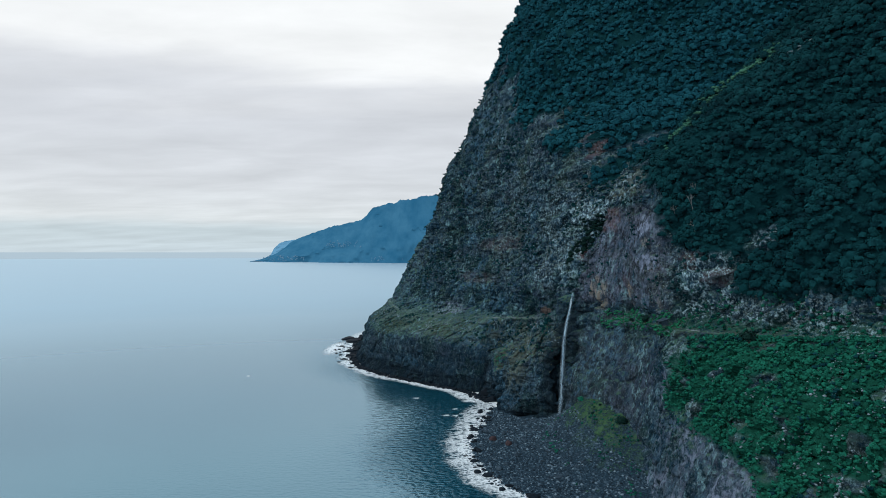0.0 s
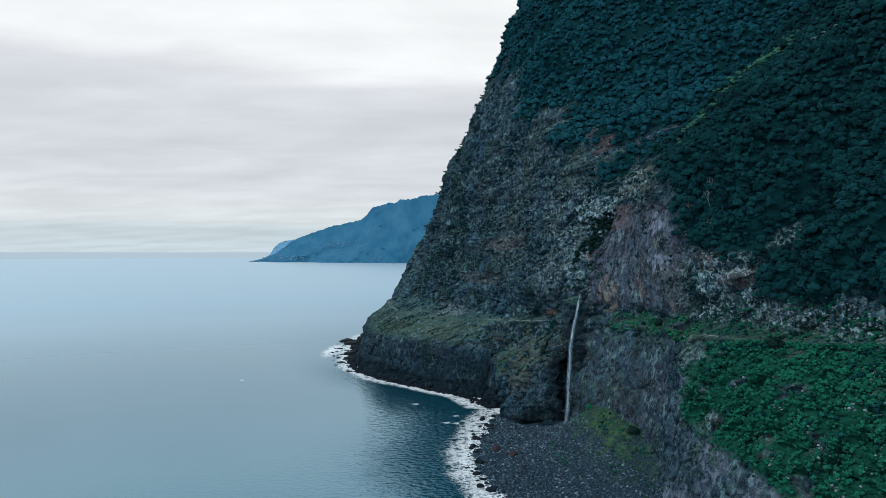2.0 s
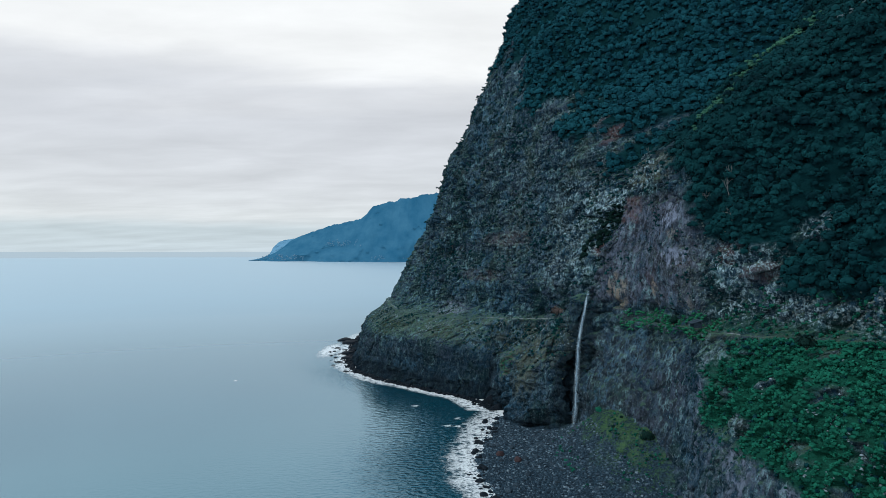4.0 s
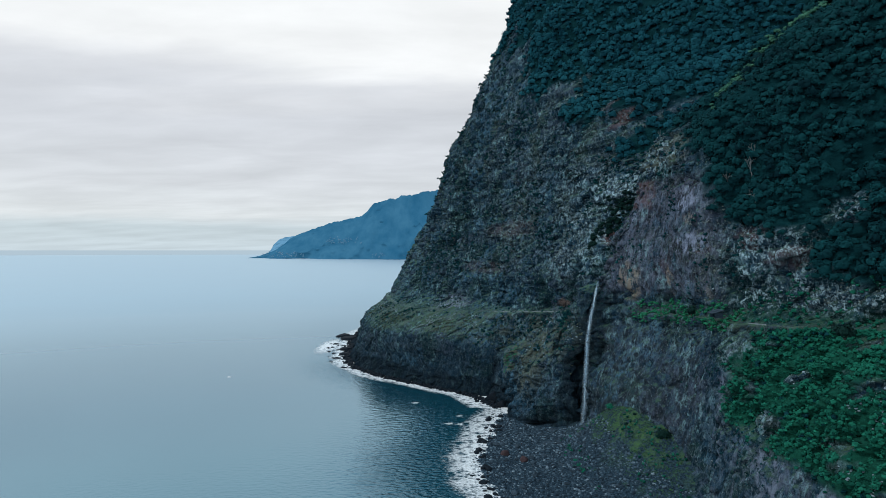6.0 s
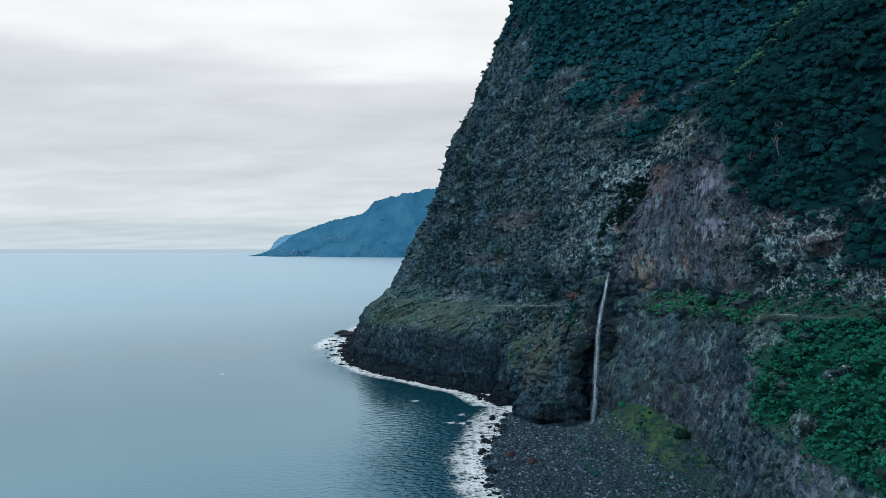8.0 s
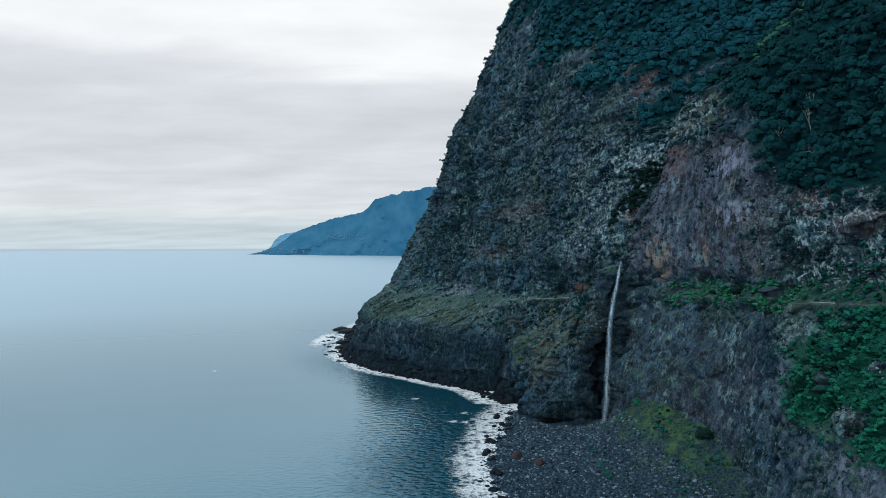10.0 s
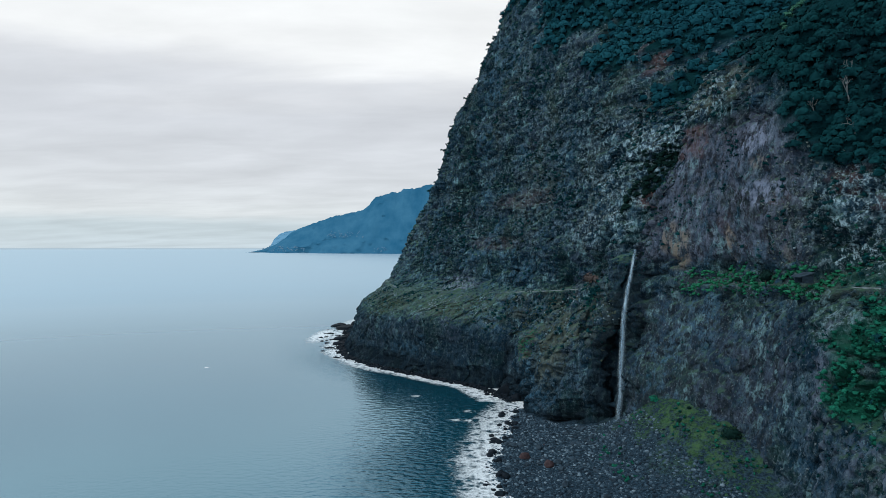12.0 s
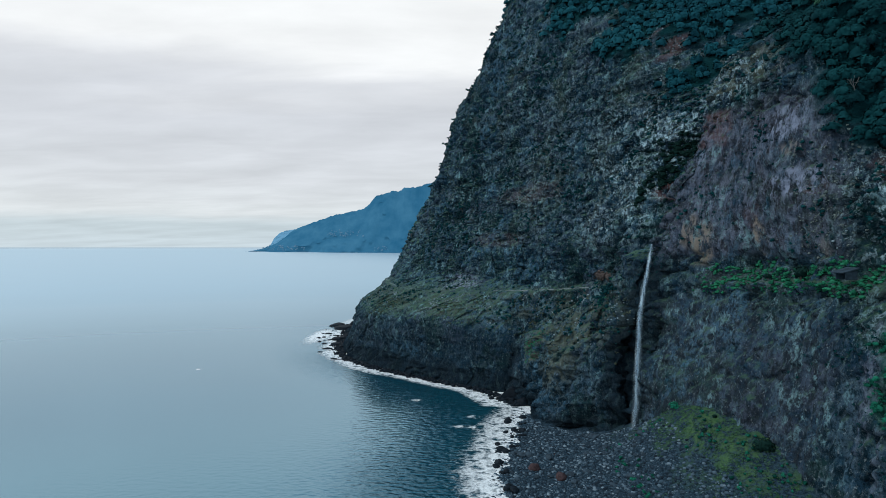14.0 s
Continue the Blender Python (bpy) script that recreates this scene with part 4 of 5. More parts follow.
def build_waterfall():
    top = thing("waterfall", (101, 505, 13), "thin white waterfall dropping down the dark cliff", "waterfall")
    rng_w = np.random.default_rng(31)
    for k in range(7):
        h = np.linspace(0, 1, 90)
        # slides off the lip, bends at a ledge, then falls free
        z = 115 - 103 * h
        x = np.interp(z, [10, 80, 90, 104, 116], [99.7, 104.2, 106.9, 110.2, 113.4])
        y = np.interp(z, [10, 80, 90, 104, 116], [503.5, 507.5, 509.5, 513.0, 516.5])
        wide = np.interp(z, [10, 60, 85, 100, 116], [2.9, 2.3, 1.9, 1.6, 0.7]) * (0.4 + 0.11 * k)
        sway = 1.9 * fractal(z / 38, 0 * z, 2.5, 3, 0.5, 399) + 0.5 * fractal(z / 9, 0 * z + k, 0.5, 3, 0.5, 400 + k) * (1 + 0.6 * k * 0.3)
        away = -2.2 - 0.2 * k
        u = np.linspace(-1, 1, 7)
        H, U = np.meshgrid(np.arange(90), u, indexing="ij")
        X = x[H] + 1.0 + 0.3 * away + 1.0 * (U * wide[H] + sway[H]) - 0.4 * (1 - U**2)
        Y = y[H] + away + 0.2 * (U * wide[H] + sway[H]) - 0.5 * (1 - U**2)
        Z = z[H] + 0 * U
        verts = np.stack([X, Y, Z], -1).reshape(-1, 3) - np.array([101, 505, 13])
        ob = mesh_object("water_strand", verts, grid_faces(90, 7), M_WATER, True)
        give(ob, "body", (1 - np.abs(U)) ** 1.2 * (0.95 - 0.09 * k) * rng_w.uniform(0.8, 1.0) * np.interp(Z, [12, 24, 60, 112, 116], [0.35, 0.7, 0.85, 1.0, 0.6]))
        ob.parent = top
    return top


build_waterfall()


# ---- road along the cliff ----
def build_road(start, stop, label, bare):
    ys = np.arange(start, stop, 2.0)
    zr = road_height(ys)
    edge = cliff_full(ys, zr + 2.5)
    k = np.ones(9) / 9
    edge = np.convolve(np.pad(edge, 4, mode="edge"), k, mode="valid")
    cols = ((-4.7, -0.9), (-4.5, 0.15), (-0.2, 0.15), (0.8, 0.1))
    verts = np.stack([np.stack([edge + a, ys, zr + b], -1) for a, b in cols], 1)
    ob = mesh_object("road", verts.reshape(-1, 3), grid_faces(len(ys), len(cols)), M_ROAD)
    tagged(ob, label, "road", kind="structure")
    cols = ((-4.85, -0.5), (-4.85, 0.8), (-4.45, 0.8), (-4.45, 0.0))
    keep = fractal(ys / 30, 0 * ys, 0.5, 3, 0.5, 431) > bare
    verts = np.stack([np.stack([edge + a, ys, zr + b], -1) for a, b in cols], 1)
    f = grid_faces(len(ys), len(cols))
    f = f[np.repeat(keep[:-1], len(cols) - 1)]
    ob = mesh_object("parapet", verts.reshape(-1, 3), f, M_WALL)
    tagged(ob, "low weathered concrete parapet along the road edge", "parapet", kind="structure")


build_road(150, 392, "narrow grey road above the green bank", 0.3)
build_road(566, 1060, "narrow grey road cut into the headland", -0.3)


# ---- boulders and cobbles ----
def build_boulders():
    rng_b = np.random.default_rng(41)
    shapes = []
    for k in range(10):
        ob = part("boulder", rock_shape(rng_b, 1.0), (M_ROCK, M_ROCK, M_WETROCK, M_REDROCK)[(0, 0, 0, 2, 2, 1, 0, 2, 0, 3)[k]])
        tagged(ob, ("dark grey basalt boulder on the cobble beach", "wet black boulder at the water's edge", "reddish brown boulder on the cobble beach")[(0, 0, 0, 1, 1, 0, 0, 1, 0, 2)[k]],
               "boulder", "boulders on the beach")
        shapes.append(ob)
    used = set()
    n = 0
    while n < 260:
        y = rng_b.uniform(345, 600)
        s0 = float(curve_through(SHORE_Y, SHORE_X, np.array([y]))[0])
        wet_dark = rng_b.uniform() < 0.42
        u = rng_b.uniform(-5, 9) if wet_dark else rng_b.uniform(4, 75)
        x = s0 + u
        z = float(beach_height(np.array([x]), np.array([y]))[0])
        if x > float(cliff_x(y, max(z, 0.0))) - 2 or (not wet_dark and ((x - 118) / 24) ** 2 + ((y - 420) / 45) ** 2 < 0.7):
            continue
        kind = int(rng_b.choice((3, 4, 7))) if wet_dark else int(rng_b.choice((0, 1, 2, 5, 6, 8, 9), p=(0.17, 0.17, 0.17, 0.15, 0.15, 0.15, 0.04)))
        size = 0.8 + 2.4 * rng_b.uniform() ** 3
        if kind in used:
            ob = copy_thing(shapes[kind], pose(x, y, z + 0.15 * size, 0, 0, rng_b.uniform(0, 360)))
        else:
            ob = shapes[kind]
            used.add(kind)
            ob.matrix_basis = pose(x, y, z + 0.15 * size, 0, 0, rng_b.uniform(0, 360))
        ob.scale = (size, size * rng_b.uniform(0.8, 1.2), size * rng_b.uniform(0.7, 1.0))
        n += 1
    # two great blocks at the mouth of the cove and a red one on the beach
    for (x, y, z), size, mat, label in (((46, 622, 2), 9.0, M_WETROCK, "great black block fallen at the cave mouth"), ((53, 606, 1), 6.0, M_WETROCK, "large wet black block beside the cove"),
                                        ((52, 462, 2.5), 4.0, M_REDROCK, "large reddish brown boulder on the cobbles"), ((42, 477, 1.8), 3.0, M_REDROCK, "reddish boulder near the waterline")):
        ob = part("boulder", rock_shape(rng_b, size, 0.8, 3), mat)
        ob.location = (x, y, z)
        tagged(ob, label, "boulder", "boulders on the beach")
    for ob, k in zip(shapes, range(10)):
        if k not in used:
            bpy.data.objects.remove(ob)


build_boulders()


def stone_mass(name, label, places, sizes, mat, seed):
    """Many small stones in one mesh."""
    rng_s = np.random.default_rng(seed)
    kinds = []
    for k in range(6):
        bm = rock_shape(rng_s, 1.0, 0.7, 1)
        bm.verts.index_update()
        kinds.append((np.array([v.co[:] for v in bm.verts]), np.array([[v.index for v in f.verts] for f in bm.faces])))
        bm.free()
    pick = rng_s.integers(0, 6, len(places))
    vs, fs, at = [], [], 0
    for k, (kv, kf) in enumerate(kinds):
        sel = np.where(pick == k)[0]
        a = rng_s.uniform(0, 6.283, len(sel))
        c, s_ = np.cos(a)[:, None], np.sin(a)[:, None]
        p = np.stack([kv[None, :, 0] * c - kv[None, :, 1] * s_, kv[None, :, 0] * s_ + kv[None, :, 1] * c, np.repeat(kv[None, :, 2], len(sel), 0)], -1)
        p = p * sizes[sel][:, None, None] + places[sel][:, None, :]
        vs.append(p.reshape(-1, 3))
        fs.append((kf[None] + at + np.arange(len(sel))[:, None, None] * len(kv)).reshape(-1, 3))
        at += len(sel) * len(kv)
    ob = mesh_object(name, np.concatenate(vs), np.concatenate(fs), mat)
    return tagged(ob, label, "stones", kind="stuff")


def island_rock_material():
    m, n, l, b = material("mixed_cobbles")
    geo = n.new("ShaderNodeNewGeometry")
    ramp = n.new("ShaderNodeValToRGB")
    e = ramp.color_ramp.elements
    e[0].position, e[0].color = 0.0, (0.007, 0.014, 0.023, 1)
    e[1].position, e[1].color = 1.0, (0.19, 0.26, 0.31, 1)
    e.new(0.55).color = (0.038, 0.072, 0.102, 1)
    e.new(0.88).color = (0.095, 0.145, 0.185, 1)
    l.new(geo.outputs["Random Per Island"], ramp.inputs[0])
    l.new(ramp.outputs[0], b.inputs["Base Color"])
    b.inputs["Specular IOR Level"].default_value = 0.1
    b.inputs["Roughness"].default_value = 0.8
    return m


M_COBBLE = island_rock_material()
rng = np.random.default_rng(43)
cy = rng.uniform(356, 606, 23000)
cs = curve_through(SHORE_Y, SHORE_X, cy)
cx = cs + rng.uniform(-3, 85, len(cy))
cz = beach_height(cx, cy)
csize = 0.22 + 1.0 * rng.uniform(0, 1, len(cy)) ** 4
mound = ((cx - 121 + 0.16 * (cy - 430)) / 13) ** 2 + ((cy - 430) / 50) ** 2
ok = (cx < cliff_x(cy, np.maximum(cz, 0)) + 1) & ((mound > 0.5) | (rng.uniform(0, 1, len(cy)) < 0.12))
stone_mass("cobbles", "grey and black cobbles covering the beach", np.stack([cx, cy, cz], -1)[ok], csize[ok], M_COBBLE, 47)

# pale weathered rocks that stand out of the scrub and the ledges
M_PALEROCK = plain("pale_lichened_rock", (0.25, 0.34, 0.39, 1), 0.9, 0.4, 0.5)


def outcrops(name, label, inside, y_range, z_range, gap, sizes, seed):
    rng_o = np.random.default_rng(seed)
    p = scatter(rng_o, inside, y_range, z_range, gap)
    stone_mass(name, label, p + (0.1, 0, 0), rng_o.uniform(0, 1, len(p)) ** 2.5 * (sizes[1] - sizes[0]) + sizes[0], M_PALEROCK, seed + 1)


def bank_rocks(y, z):
    return (1 - step01(330, 372, y)) * step01(0, 6, z - bank_foot(y)) * (1 - step01(-6, -2, z - road_height(y))) * step01(0.12, 0.32, fractal(y / 13, z / 11, 6.9, 3, 0.55, 341)) * (0.35 + 0.65 * (1 - step01(290, 330, y)))


def band_rocks(y, z):
    zr = road_height(y)
    return (1 - woodland(y, z)) * (1 - step01(408, 430, y)) * step01(4, 10, z - zr) * step01(0.08, 0.34, fractal(y / 12, z / 9, 1.9, 3, 0.55, 343))


def face_rocks(y, z):
    strip = fractal((y - 0.3 * z) / 11, z / 34, 5.9, 4, 0.6, 345)
    zone = np.maximum.reduce([step01(108, 120, z) * step01(530, 548, y) * (1 - step01(600, 650, y)), 0.5 * step01(100, 130, z) * step01(600, 640, y) * (1 - step01(720, 790, y)), 0.7 * step01(185, 192, z) * step01(440, 470, y) * (1 - step01(540, 560, y))])
    return (1 - woodland(y, z)) * zone * step01(0.05, 0.35, strip)


outcrops("bank_rocks", "pale weathered rocks showing through the green bank", bank_rocks, (200, 375), (0, 112), 1.4, (0.2, 1.0), 611)
outcrops("band_rocks", "pale lichened rocks above the road", band_rocks, (230, 430), (100, 150), 1.1, (0.2, 0.95), 613)
outcrops("face_rocks", "pale broken rock on the ledges of the headland", face_rocks, (440, 800), (100, 330), 1.7, (0.2, 0.9), 615)
outcrops("slope_rocks", "grey rocks showing through the dry grass under the headland road", lambda y, z: step01(505, 545, y) * step01(46, 52, z) * (1 - step01(-4, -1, z - road_height(y))) * step01(0.0, 0.3, fractal(y / 9, z / 8, 2.6, 3, 0.55, 351)), (505, 1000), (44, 92), 1.9, (0.25, 1.0), 619)
outcrops("crest_rocks", "pale bare rock near the crest of the ridge", lambda y, z: np.maximum(blob(y, z, 428, 306, 16, 9), blob(y, z, 412, 290, 6, 9)), (395, 450), (275, 325), 1.6, (0.5, 2.2), 617)

# talus and reef rocks along the foot of the headland
fy = rng.uniform(600, 1080, 2600)
fx = cliff_x(fy, 0 * fy + 1.0) - np.abs(rng.normal(0, 4.0, len(fy))) + 1.5
stone_mass("foot_rocks", "wet black rocks along the foot of the headland", np.stack([fx, fy, rng.uniform(-0.5, 1.2, len(fy))], -1), 0.7 + 2.2 * rng.uniform(0, 1, len(fy)) ** 2, M_WETROCK, 53)


def build_sea_rocks():
    rng_b = np.random.default_rng(59)
    base = None
    for k in range(46):
        t = rng_b.uniform()
        y = 775 + 270 * t
        edge = float(cliff_x(y, 1.0))
        x = edge - rng_b.uniform(2, 12) - 26 * rng_b.uniform() ** 1.5 * (0.5 + t)
        size = 1.3 + 3.2 * rng_b.uniform() ** 2
        if base is None:
            base = part("sea_rock", rock_shape(rng_b, 1.0, 0.6), M_WETROCK)
            tagged(base, "wet black rock standing out of the foam", "rock", "rocks off the headland")
            ob = base
        else:
            ob = copy_thing(base, pose(x, y, 0.1, 0, 0, rng_b.uniform(0, 360)))
        ob.matrix_basis = pose(x, y, 0.1, 0, 0, rng_b.uniform(0, 360))
        ob.scale = (size * rng_b.uniform(0.9, 1.6), size, size * rng_b.uniform(0.5, 0.9))


build_sea_rocks()
for (x, y), size in (((-146, 1010), 15), ((-160, 1035), 11), ((-132, 905), 9), ((-128, 868), 8)):
    ob = part("reef", rock_shape(np.random.default_rng(int(size * 7)), size, 0.42, 3), M_WETROCK)
    ob.location = (x, y, 0.5)
    tagged(ob, "low black reef at the tip of the headland", "rock", "rocks off the headland")


# ---- bushes and trees that stand alone ----
def leaf_crown(name, rng_, tips, count, leaf, squash, mat, parent):
    """One crown part out of leafy domes, each a (place, radius) in tips."""
    made = [(place, r, crown_leaves(rng_, count, leaf, squash)) for place, r in tips]
    v = np.concatenate([q[0] * r + np.asarray(place) for place, r, q in made]).reshape(-1, 3)
    ob = mesh_object(name, v, np.arange(len(v)).reshape(-1, 3), mat)
    out = ob.data.attributes.new("custom_normal", "FLOAT_VECTOR", "POINT")
    out.data.foreach_set("vector", np.concatenate([q[1] for _, _, q in made]).astype(np.float32).ravel())
    give(ob, "tone", np.repeat(np.concatenate([q[2] for _, _, q in made]), 3))
    ob.parent = parent
    return ob


def limb(bm, a, b, ra, rb, sides=6):
    a, b = Vector(a), Vector(b)
    rot = (b - a).to_track_quat("Z", "Y").to_matrix()
    rings = []
    for c, r in ((a, ra), (b, rb)):
        rings.append([bm.verts.new(c + rot @ Vector((r * math.cos(6.2832 * k / sides), r * math.sin(6.2832 * k / sides), 0))) for k in range(sides)])
    for k in range(sides):
        bm.faces.new((rings[0][k], rings[0][(k + 1) % sides], rings[1][(k + 1) % sides], rings[1][k]))


def on_cliff(y, z):
    return float(cliff_full(np.array([y]), np.array([z]))[0])


def build_bush(name, place, radius, mat, label, category, seed, squash=0.9, count=260, leaf=0.17):
    rng_ = np.random.default_rng(seed)
    top = thing(name, place, label, category)
    bm = bmesh.new()
    for k in range(4):
        limb(bm, (0, 0, -0.4 * radius), (rng_.uniform(-0.5, 0.5) * radius, rng_.uniform(-0.5, 0.5) * radius, 0.5 * radius), 0.07 * radius, 0.03 * radius, 5)
    part("stem", bm, M_BARK, top)
    leaf_crown("crown", rng_, [((0, 0, 0.25 * radius), radius)], count, leaf, squash, mat, top)
    return top


def on_slope(x, y):
    return (x, y, float(beach_height(np.array([x * 1.0]), np.array([y * 1.0]))[0]))


build_bush("bush", on_slope(126.5, 418), 4.4, M_BUSH, "round dark bush on the grassy debris slope", "bush", 61, 0.95, 260, 0.13)
build_bush("bush", on_slope(111, 472), 3.4, M_SCRUB, "green bush at the foot of the waterfall", "bush", 63, 0.8, 160, 0.15)
build_bush("bush", on_slope(112, 440), 1.6, M_BUSH, "small dark bush in the grass", "bush", 65)
build_bush("bush", on_slope(119, 445), 1.5, M_BUSH, "small dark bush in the grass", "bush", 67)
build_bush("bush", (145.2, 424.5, 101), 3.8, M_BUSH, "dark bush on the green road ledge", "bush", 69, 1.1, 200, 0.14)
build_bush("bush", (141.5, 443, 99.5), 1.9, M_BUSH, "small dark bush on the green road ledge", "bush", 71)
build_bush("bush", (166, 322, 103), 5.0, M_BUSH, "large dark bush beside the road", "bush", 73, 0.8, 260, 0.13)
for k, (y, z, r) in enumerate(((565, 92.5, 4.4), (574, 92.5, 6.0), (585, 91.5, 4.6))):
    build_bush("cane_bush", (on_cliff(y, z + 1) - 1.5, y, z), r, M_BROWN, "brown dry cane thicket at the road edge", "bush", 81 + k, 0.75, 150, 0.16)


def build_tree(place, height, seed, lean=0.0):
    rng_ = np.random.default_rng(seed)
    top = thing("tree", place, "dark green tree leaning out from the cliff edge", "tree", "trees on the cliff edge")
    bm = bmesh.new()
    fork = Vector((lean * 0.5, 0, 0.5 * height))
    limb(bm, (0, 0, -1.0), fork, 0.05 * height, 0.03 * height)
    tips = []
    for k in range(4):
        a = 6.2832 * k / 4 + rng_.uniform(-0.5, 0.5)
        tip = fork + Vector((lean * 0.5 + 0.28 * height * math.cos(a), 0.28 * height * math.sin(a), rng_.uniform(0.15, 0.38) * height))
        limb(bm, fork, tip, 0.025 * height, 0.01 * height, 5)
        tips.append(tip)
    part("trunk", bm, M_BARK, top)
    leaf_crown("crown", rng_, [(tuple(tip), height * rng_.uniform(0.2, 0.29)) for tip in tips], 40, 0.22, 0.7, M_TREE, top)


rng = np.random.default_rng(91)
for k in range(46):
    z = 190 + 270 * (k + 0.5) / 46 + rng.uniform(-4, 4)
    y = float(np.interp(z, [120, 200, 300, 400, 480], [930, 880, 868, 872, 878])) + rng.uniform(-30, 22)
    build_tree((on_cliff(y, z) + 1.0, y, z), rng.uniform(5.0, 9.5), 500 + k, -rng.uniform(0.5, 2.5))
for k in range(16):
    y, z = rng.uniform(690, 850), rng.uniform(110, 240)
    build_tree((on_cliff(y, z) + 1.0, y, z), rng.uniform(4.0, 6.5), 560 + k, -1.5)
for k in range(12):
    z = 95 + 8 * k
    y = float(np.interp(z, [95, 200], [985, 890])) + rng.uniform(-12, 12)
    build_tree((on_cliff(y, z) + 1.0, y, z), rng.uniform(4.5, 8), 590 + k, -1.5)


def build_dead_tree(place, height, seed):
    rng_ = np.random.default_rng(seed)
    bm = bmesh.new()

    def grow(a, way, length, r, depth):
        b = a + way * length
        limb(bm, a, b, r, r * 0.65, 5)
        if depth:
            for _ in range(3 if depth > 1 else 2):
                turn = Vector(rng_.normal(size=3)) * 0.55
                grow(b, (way + turn).normalized(), length * rng_.uniform(0.55, 0.8), r * 0.6, depth - 1)

    grow(Vector((0, 0, -0.8)), Vector((-0.25, 0, 1)).normalized(), height * 0.42, 0.03 * height, 3)
    ob = part("dead_tree", bm, M_DEAD)
    ob.location = place
    tagged(ob, "bleached leafless tree among the dark forest", "dead tree", "dead trees on the slope")


for k, (y, z, h) in enumerate(((408, 178, 13), (404, 165, 9), (420, 176, 8), (470, 205, 8), (455, 196, 7), (640, 335, 10), (566, 230, 7), (412, 190, 10))):
    build_dead_tree((on_cliff(y, z) - 1.5, y, z), h, 700 + k)


# pale shrubs on the crest of the near ridge
pts = scatter(np.random.default_rng(97), lambda y, z: np.exp(-((y - 470 + 5 * fractal(y / 6, z / 9, 1.1, 3, 0.5, 323)) / 7.0) ** 4) * step01(222, 230, z) * (1 - step01(290, 315, z)) * step01(-0.35, 0.0, fractal(y / 12, z / 10, 4.1, 3, 0.5, 325)), (455, 488), (218, 318), 1.5)
plant_mass("ridge_shrubs", "light olive shrubs along the crest of the ridge", "shrubs", pts, (1.2, 2.6), M_RIDGE, 99, 0.18, 24, 1.9, 0.7, 0.3)


# grass on the debris slope
rng = np.random.default_rng(101)
gx, gy = rng.uniform(88, 142, 5200), rng.uniform(360, 490, 5200)
gz = beach_height(gx, gy)
g = np.exp(-(((gx - 118 + 0.16 * (gy - 430)) / 17) ** 2 + ((gy - 438) / 55) ** 2)) + 0.9 * fractal(gx / 8, gy / 8, 0.4, 3, 0.5, 441)
ok = (g > 0.5) & (gx < cliff_x(gy, gz) + 1)
plant_mass("slope_grass", "yellow-green grass tufts on the debris slope", "grass", np.stack([gx, gy, gz], -1)[ok], (0.4, 1.0), M_GRASS, 103, 0.22, 18, 0.0, 0.6, 0.6, body=0)


# ---- shelter at the road bend ----
def build_shelter():
    top = thing("rock_shelter", (150.5, 404, 101), "small dark stone shelter with a sloping slab roof", "shelter")
    for name, size, place, tilt, mat in (("roof", (6.5, 7.5, 0.5), (-0.5, 0, 3.4), 16, M_ROCK), ("side_wall", (4.5, 0.5, 3.2), (0, 2.8, 1.5), 0, M_ROCK), ("side_wall", (4.5, 0.5, 3.2), (0, -2.8, 1.5), 0, M_ROCK), ("back_wall", (0.5, 5.1, 3.4), (2.2, 0, 1.6), 0, M_ROCK)):
        bm = bmesh.new()
        bmesh.ops.create_cube(bm, size=1)
        for v in bm.verts:
            v.co = Vector((v.co.x * size[0], v.co.y * size[1], v.co.z * size[2]))
        bmesh.ops.bevel(bm, geom=bm.edges[:], offset=0.08, segments=1, affect="EDGES")
        ob = part(name, bm, mat, top)
        ob.matrix_basis = pose(*place, 0, -tilt, 0)


build_shelter()


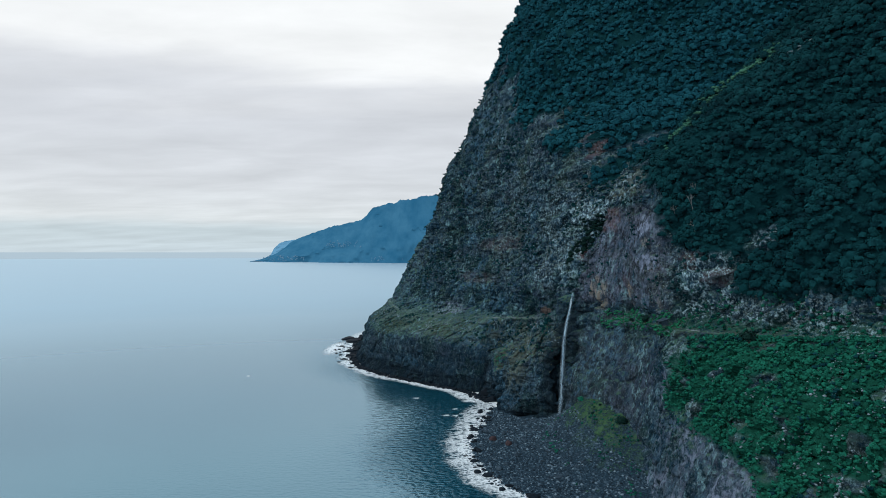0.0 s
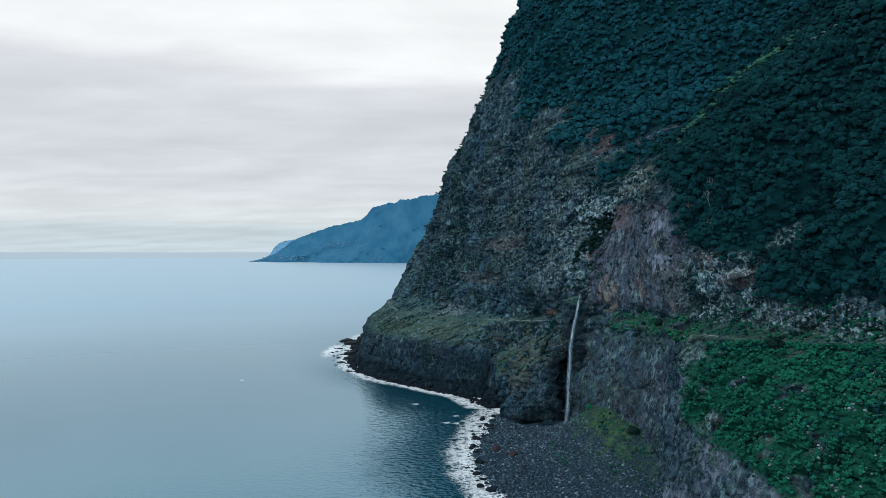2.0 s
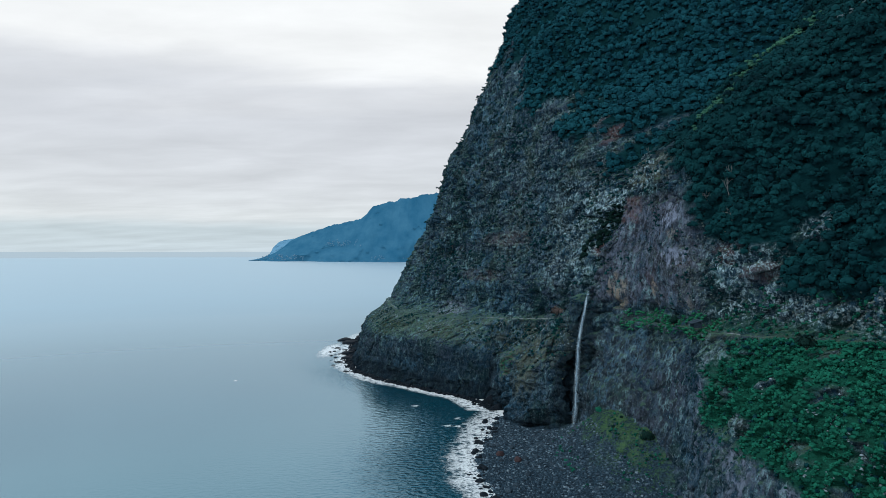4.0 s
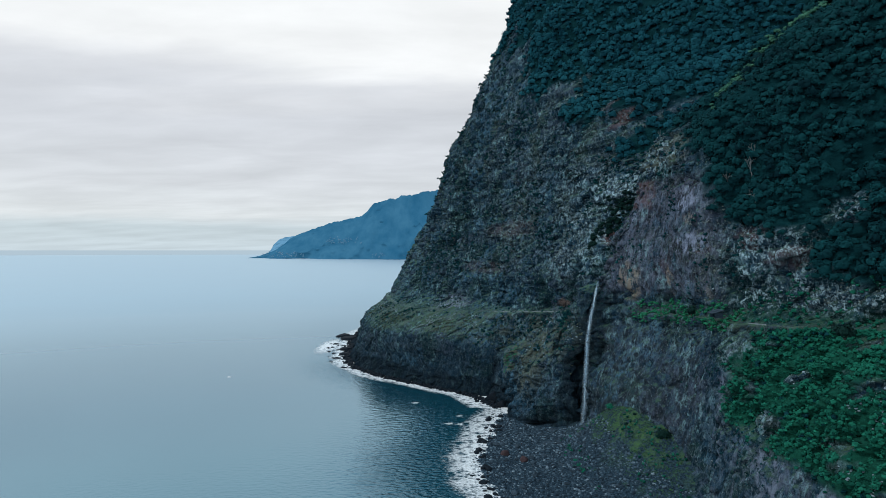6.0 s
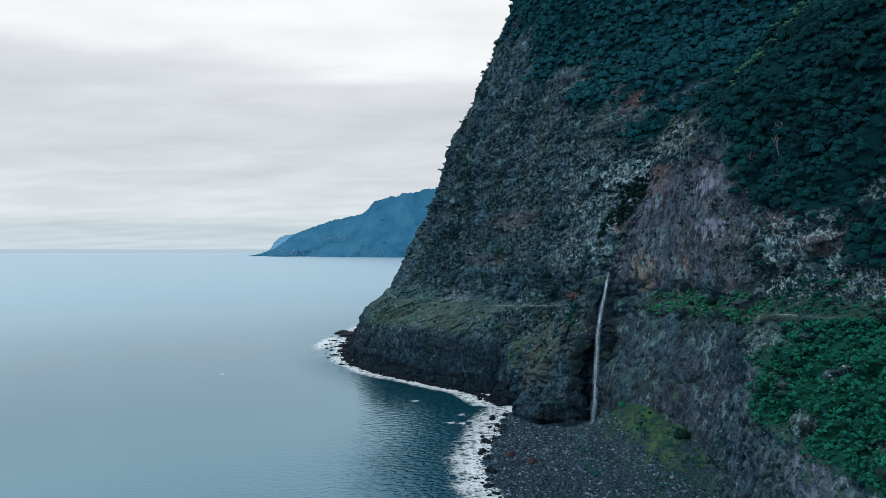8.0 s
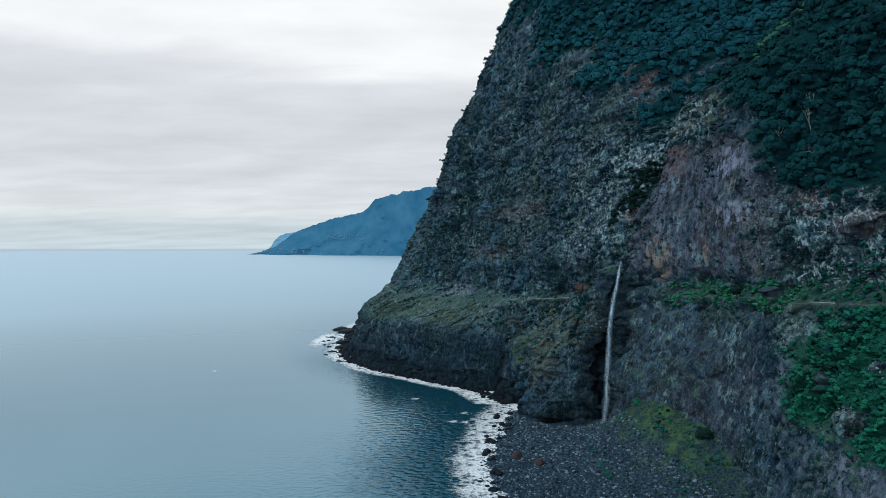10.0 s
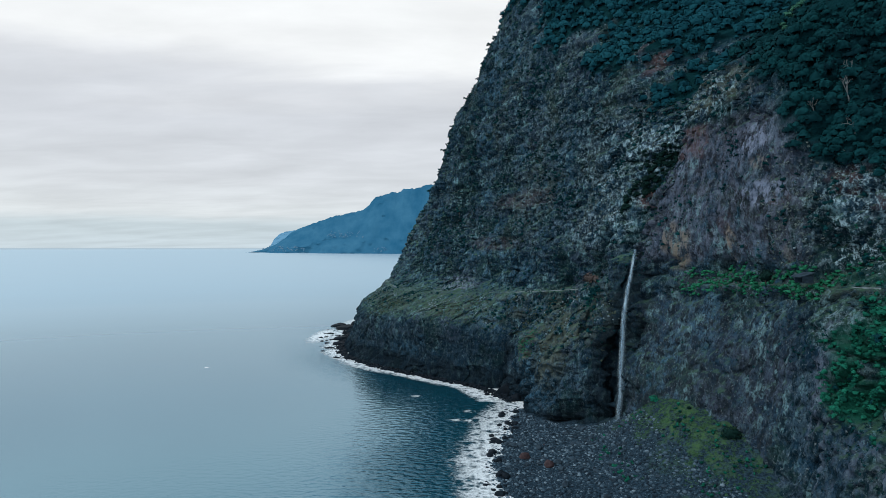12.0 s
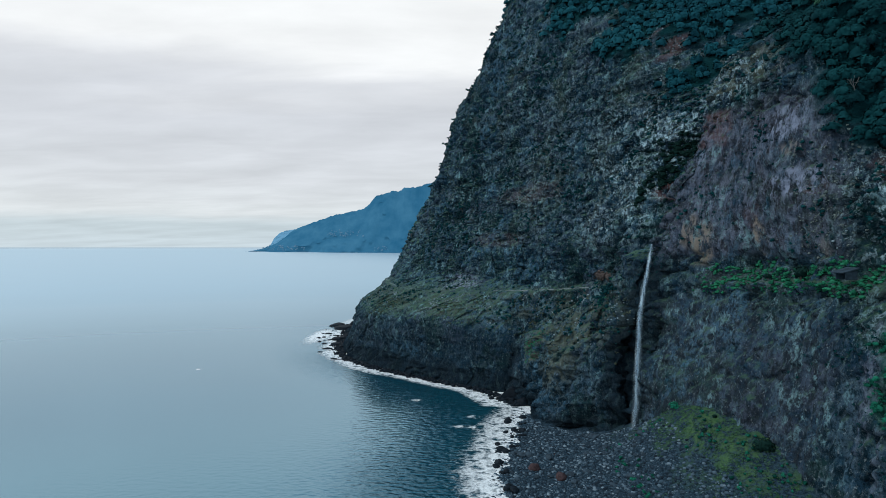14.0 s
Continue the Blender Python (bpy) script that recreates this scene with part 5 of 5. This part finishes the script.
# ---- far villages ----
def build_village(label, count, xr, hr, seed):
    """White houses on the far headland, in one mesh."""
    rng_ = np.random.default_rng(seed)
    vs, fs = [], []
    for k in range(count):
        u, t = rng_.uniform(*xr), rng_.uniform(*hr)
        ridge = float(np.interp(u, FAR_X, FAR_Z))
        v = t / ridge
        x, y, z = u, 4150 + 350 * v - 12, float(sea_level(np.array(u), np.array(4150.0))) + t + 4
        w, d, h = rng_.uniform(4, 8), rng_.uniform(4, 7), rng_.uniform(2.0, 3.6)
        a = len(vs) * 1
        box = [(x + i * w / 2, y + j * d / 2, z + q * h) for q in (-0.6, 1) for i, j in ((-1, -1), (1, -1), (1, 1), (-1, 1))]
        top = [(x - w / 2, y, z + h * 1.5), (x + w / 2, y, z + h * 1.5)]
        vs += box + top
        fs += [(a, a + 1, a + 5, a + 4), (a + 1, a + 2, a + 6, a + 5), (a + 2, a + 3, a + 7, a + 6), (a + 3, a, a + 4, a + 7), (a + 4, a + 5, a + 9, a + 8), (a + 7, a + 8, a + 9, a + 6), ]
    ob = mesh_object("far_village", np.array(vs), np.array(fs), M_HOUSE)
    tagged(ob, label, "village", kind="stuff")


# the houses carry the same painted haze and faint glow as the headland
M_HOUSE = far_material("far_houses_hazed_blue", (0.05, 0.11, 0.17, 1), (0.15, 0.20, 0.25, 1), (0.05, 0.17, 0.30, 1), 0.4)
build_village("scattered pale houses high on the far headland", 46, (-820, -560), (105, 150), 801)
build_village("pale houses along the low point of the far headland", 50, (-1290, -950), (8, 42), 803)
build_village("pale houses near the water of the far headland", 34, (-480, -250), (8, 40), 805)


# low green shrubs strewn over the debris slope
rng = np.random.default_rng(107)
gx, gy = rng.uniform(60, 140, 900), rng.uniform(350, 500, 900)
gz = beach_height(gx, gy)
ok = (fractal(gx / 14, gy / 14, 0.9, 3, 0.5, 451) + 0.012 * (gx - 100) > 0.18) & (gx < cliff_x(gy, gz) - 1)
plant_mass("slope_shrubs", "low green shrubs strewn over the debris slope", "shrubs", np.stack([gx, gy, gz], -1)[ok], (0.5, 1.6), M_SCRUB, 109, 0.24, 14, 0.1, body=1)
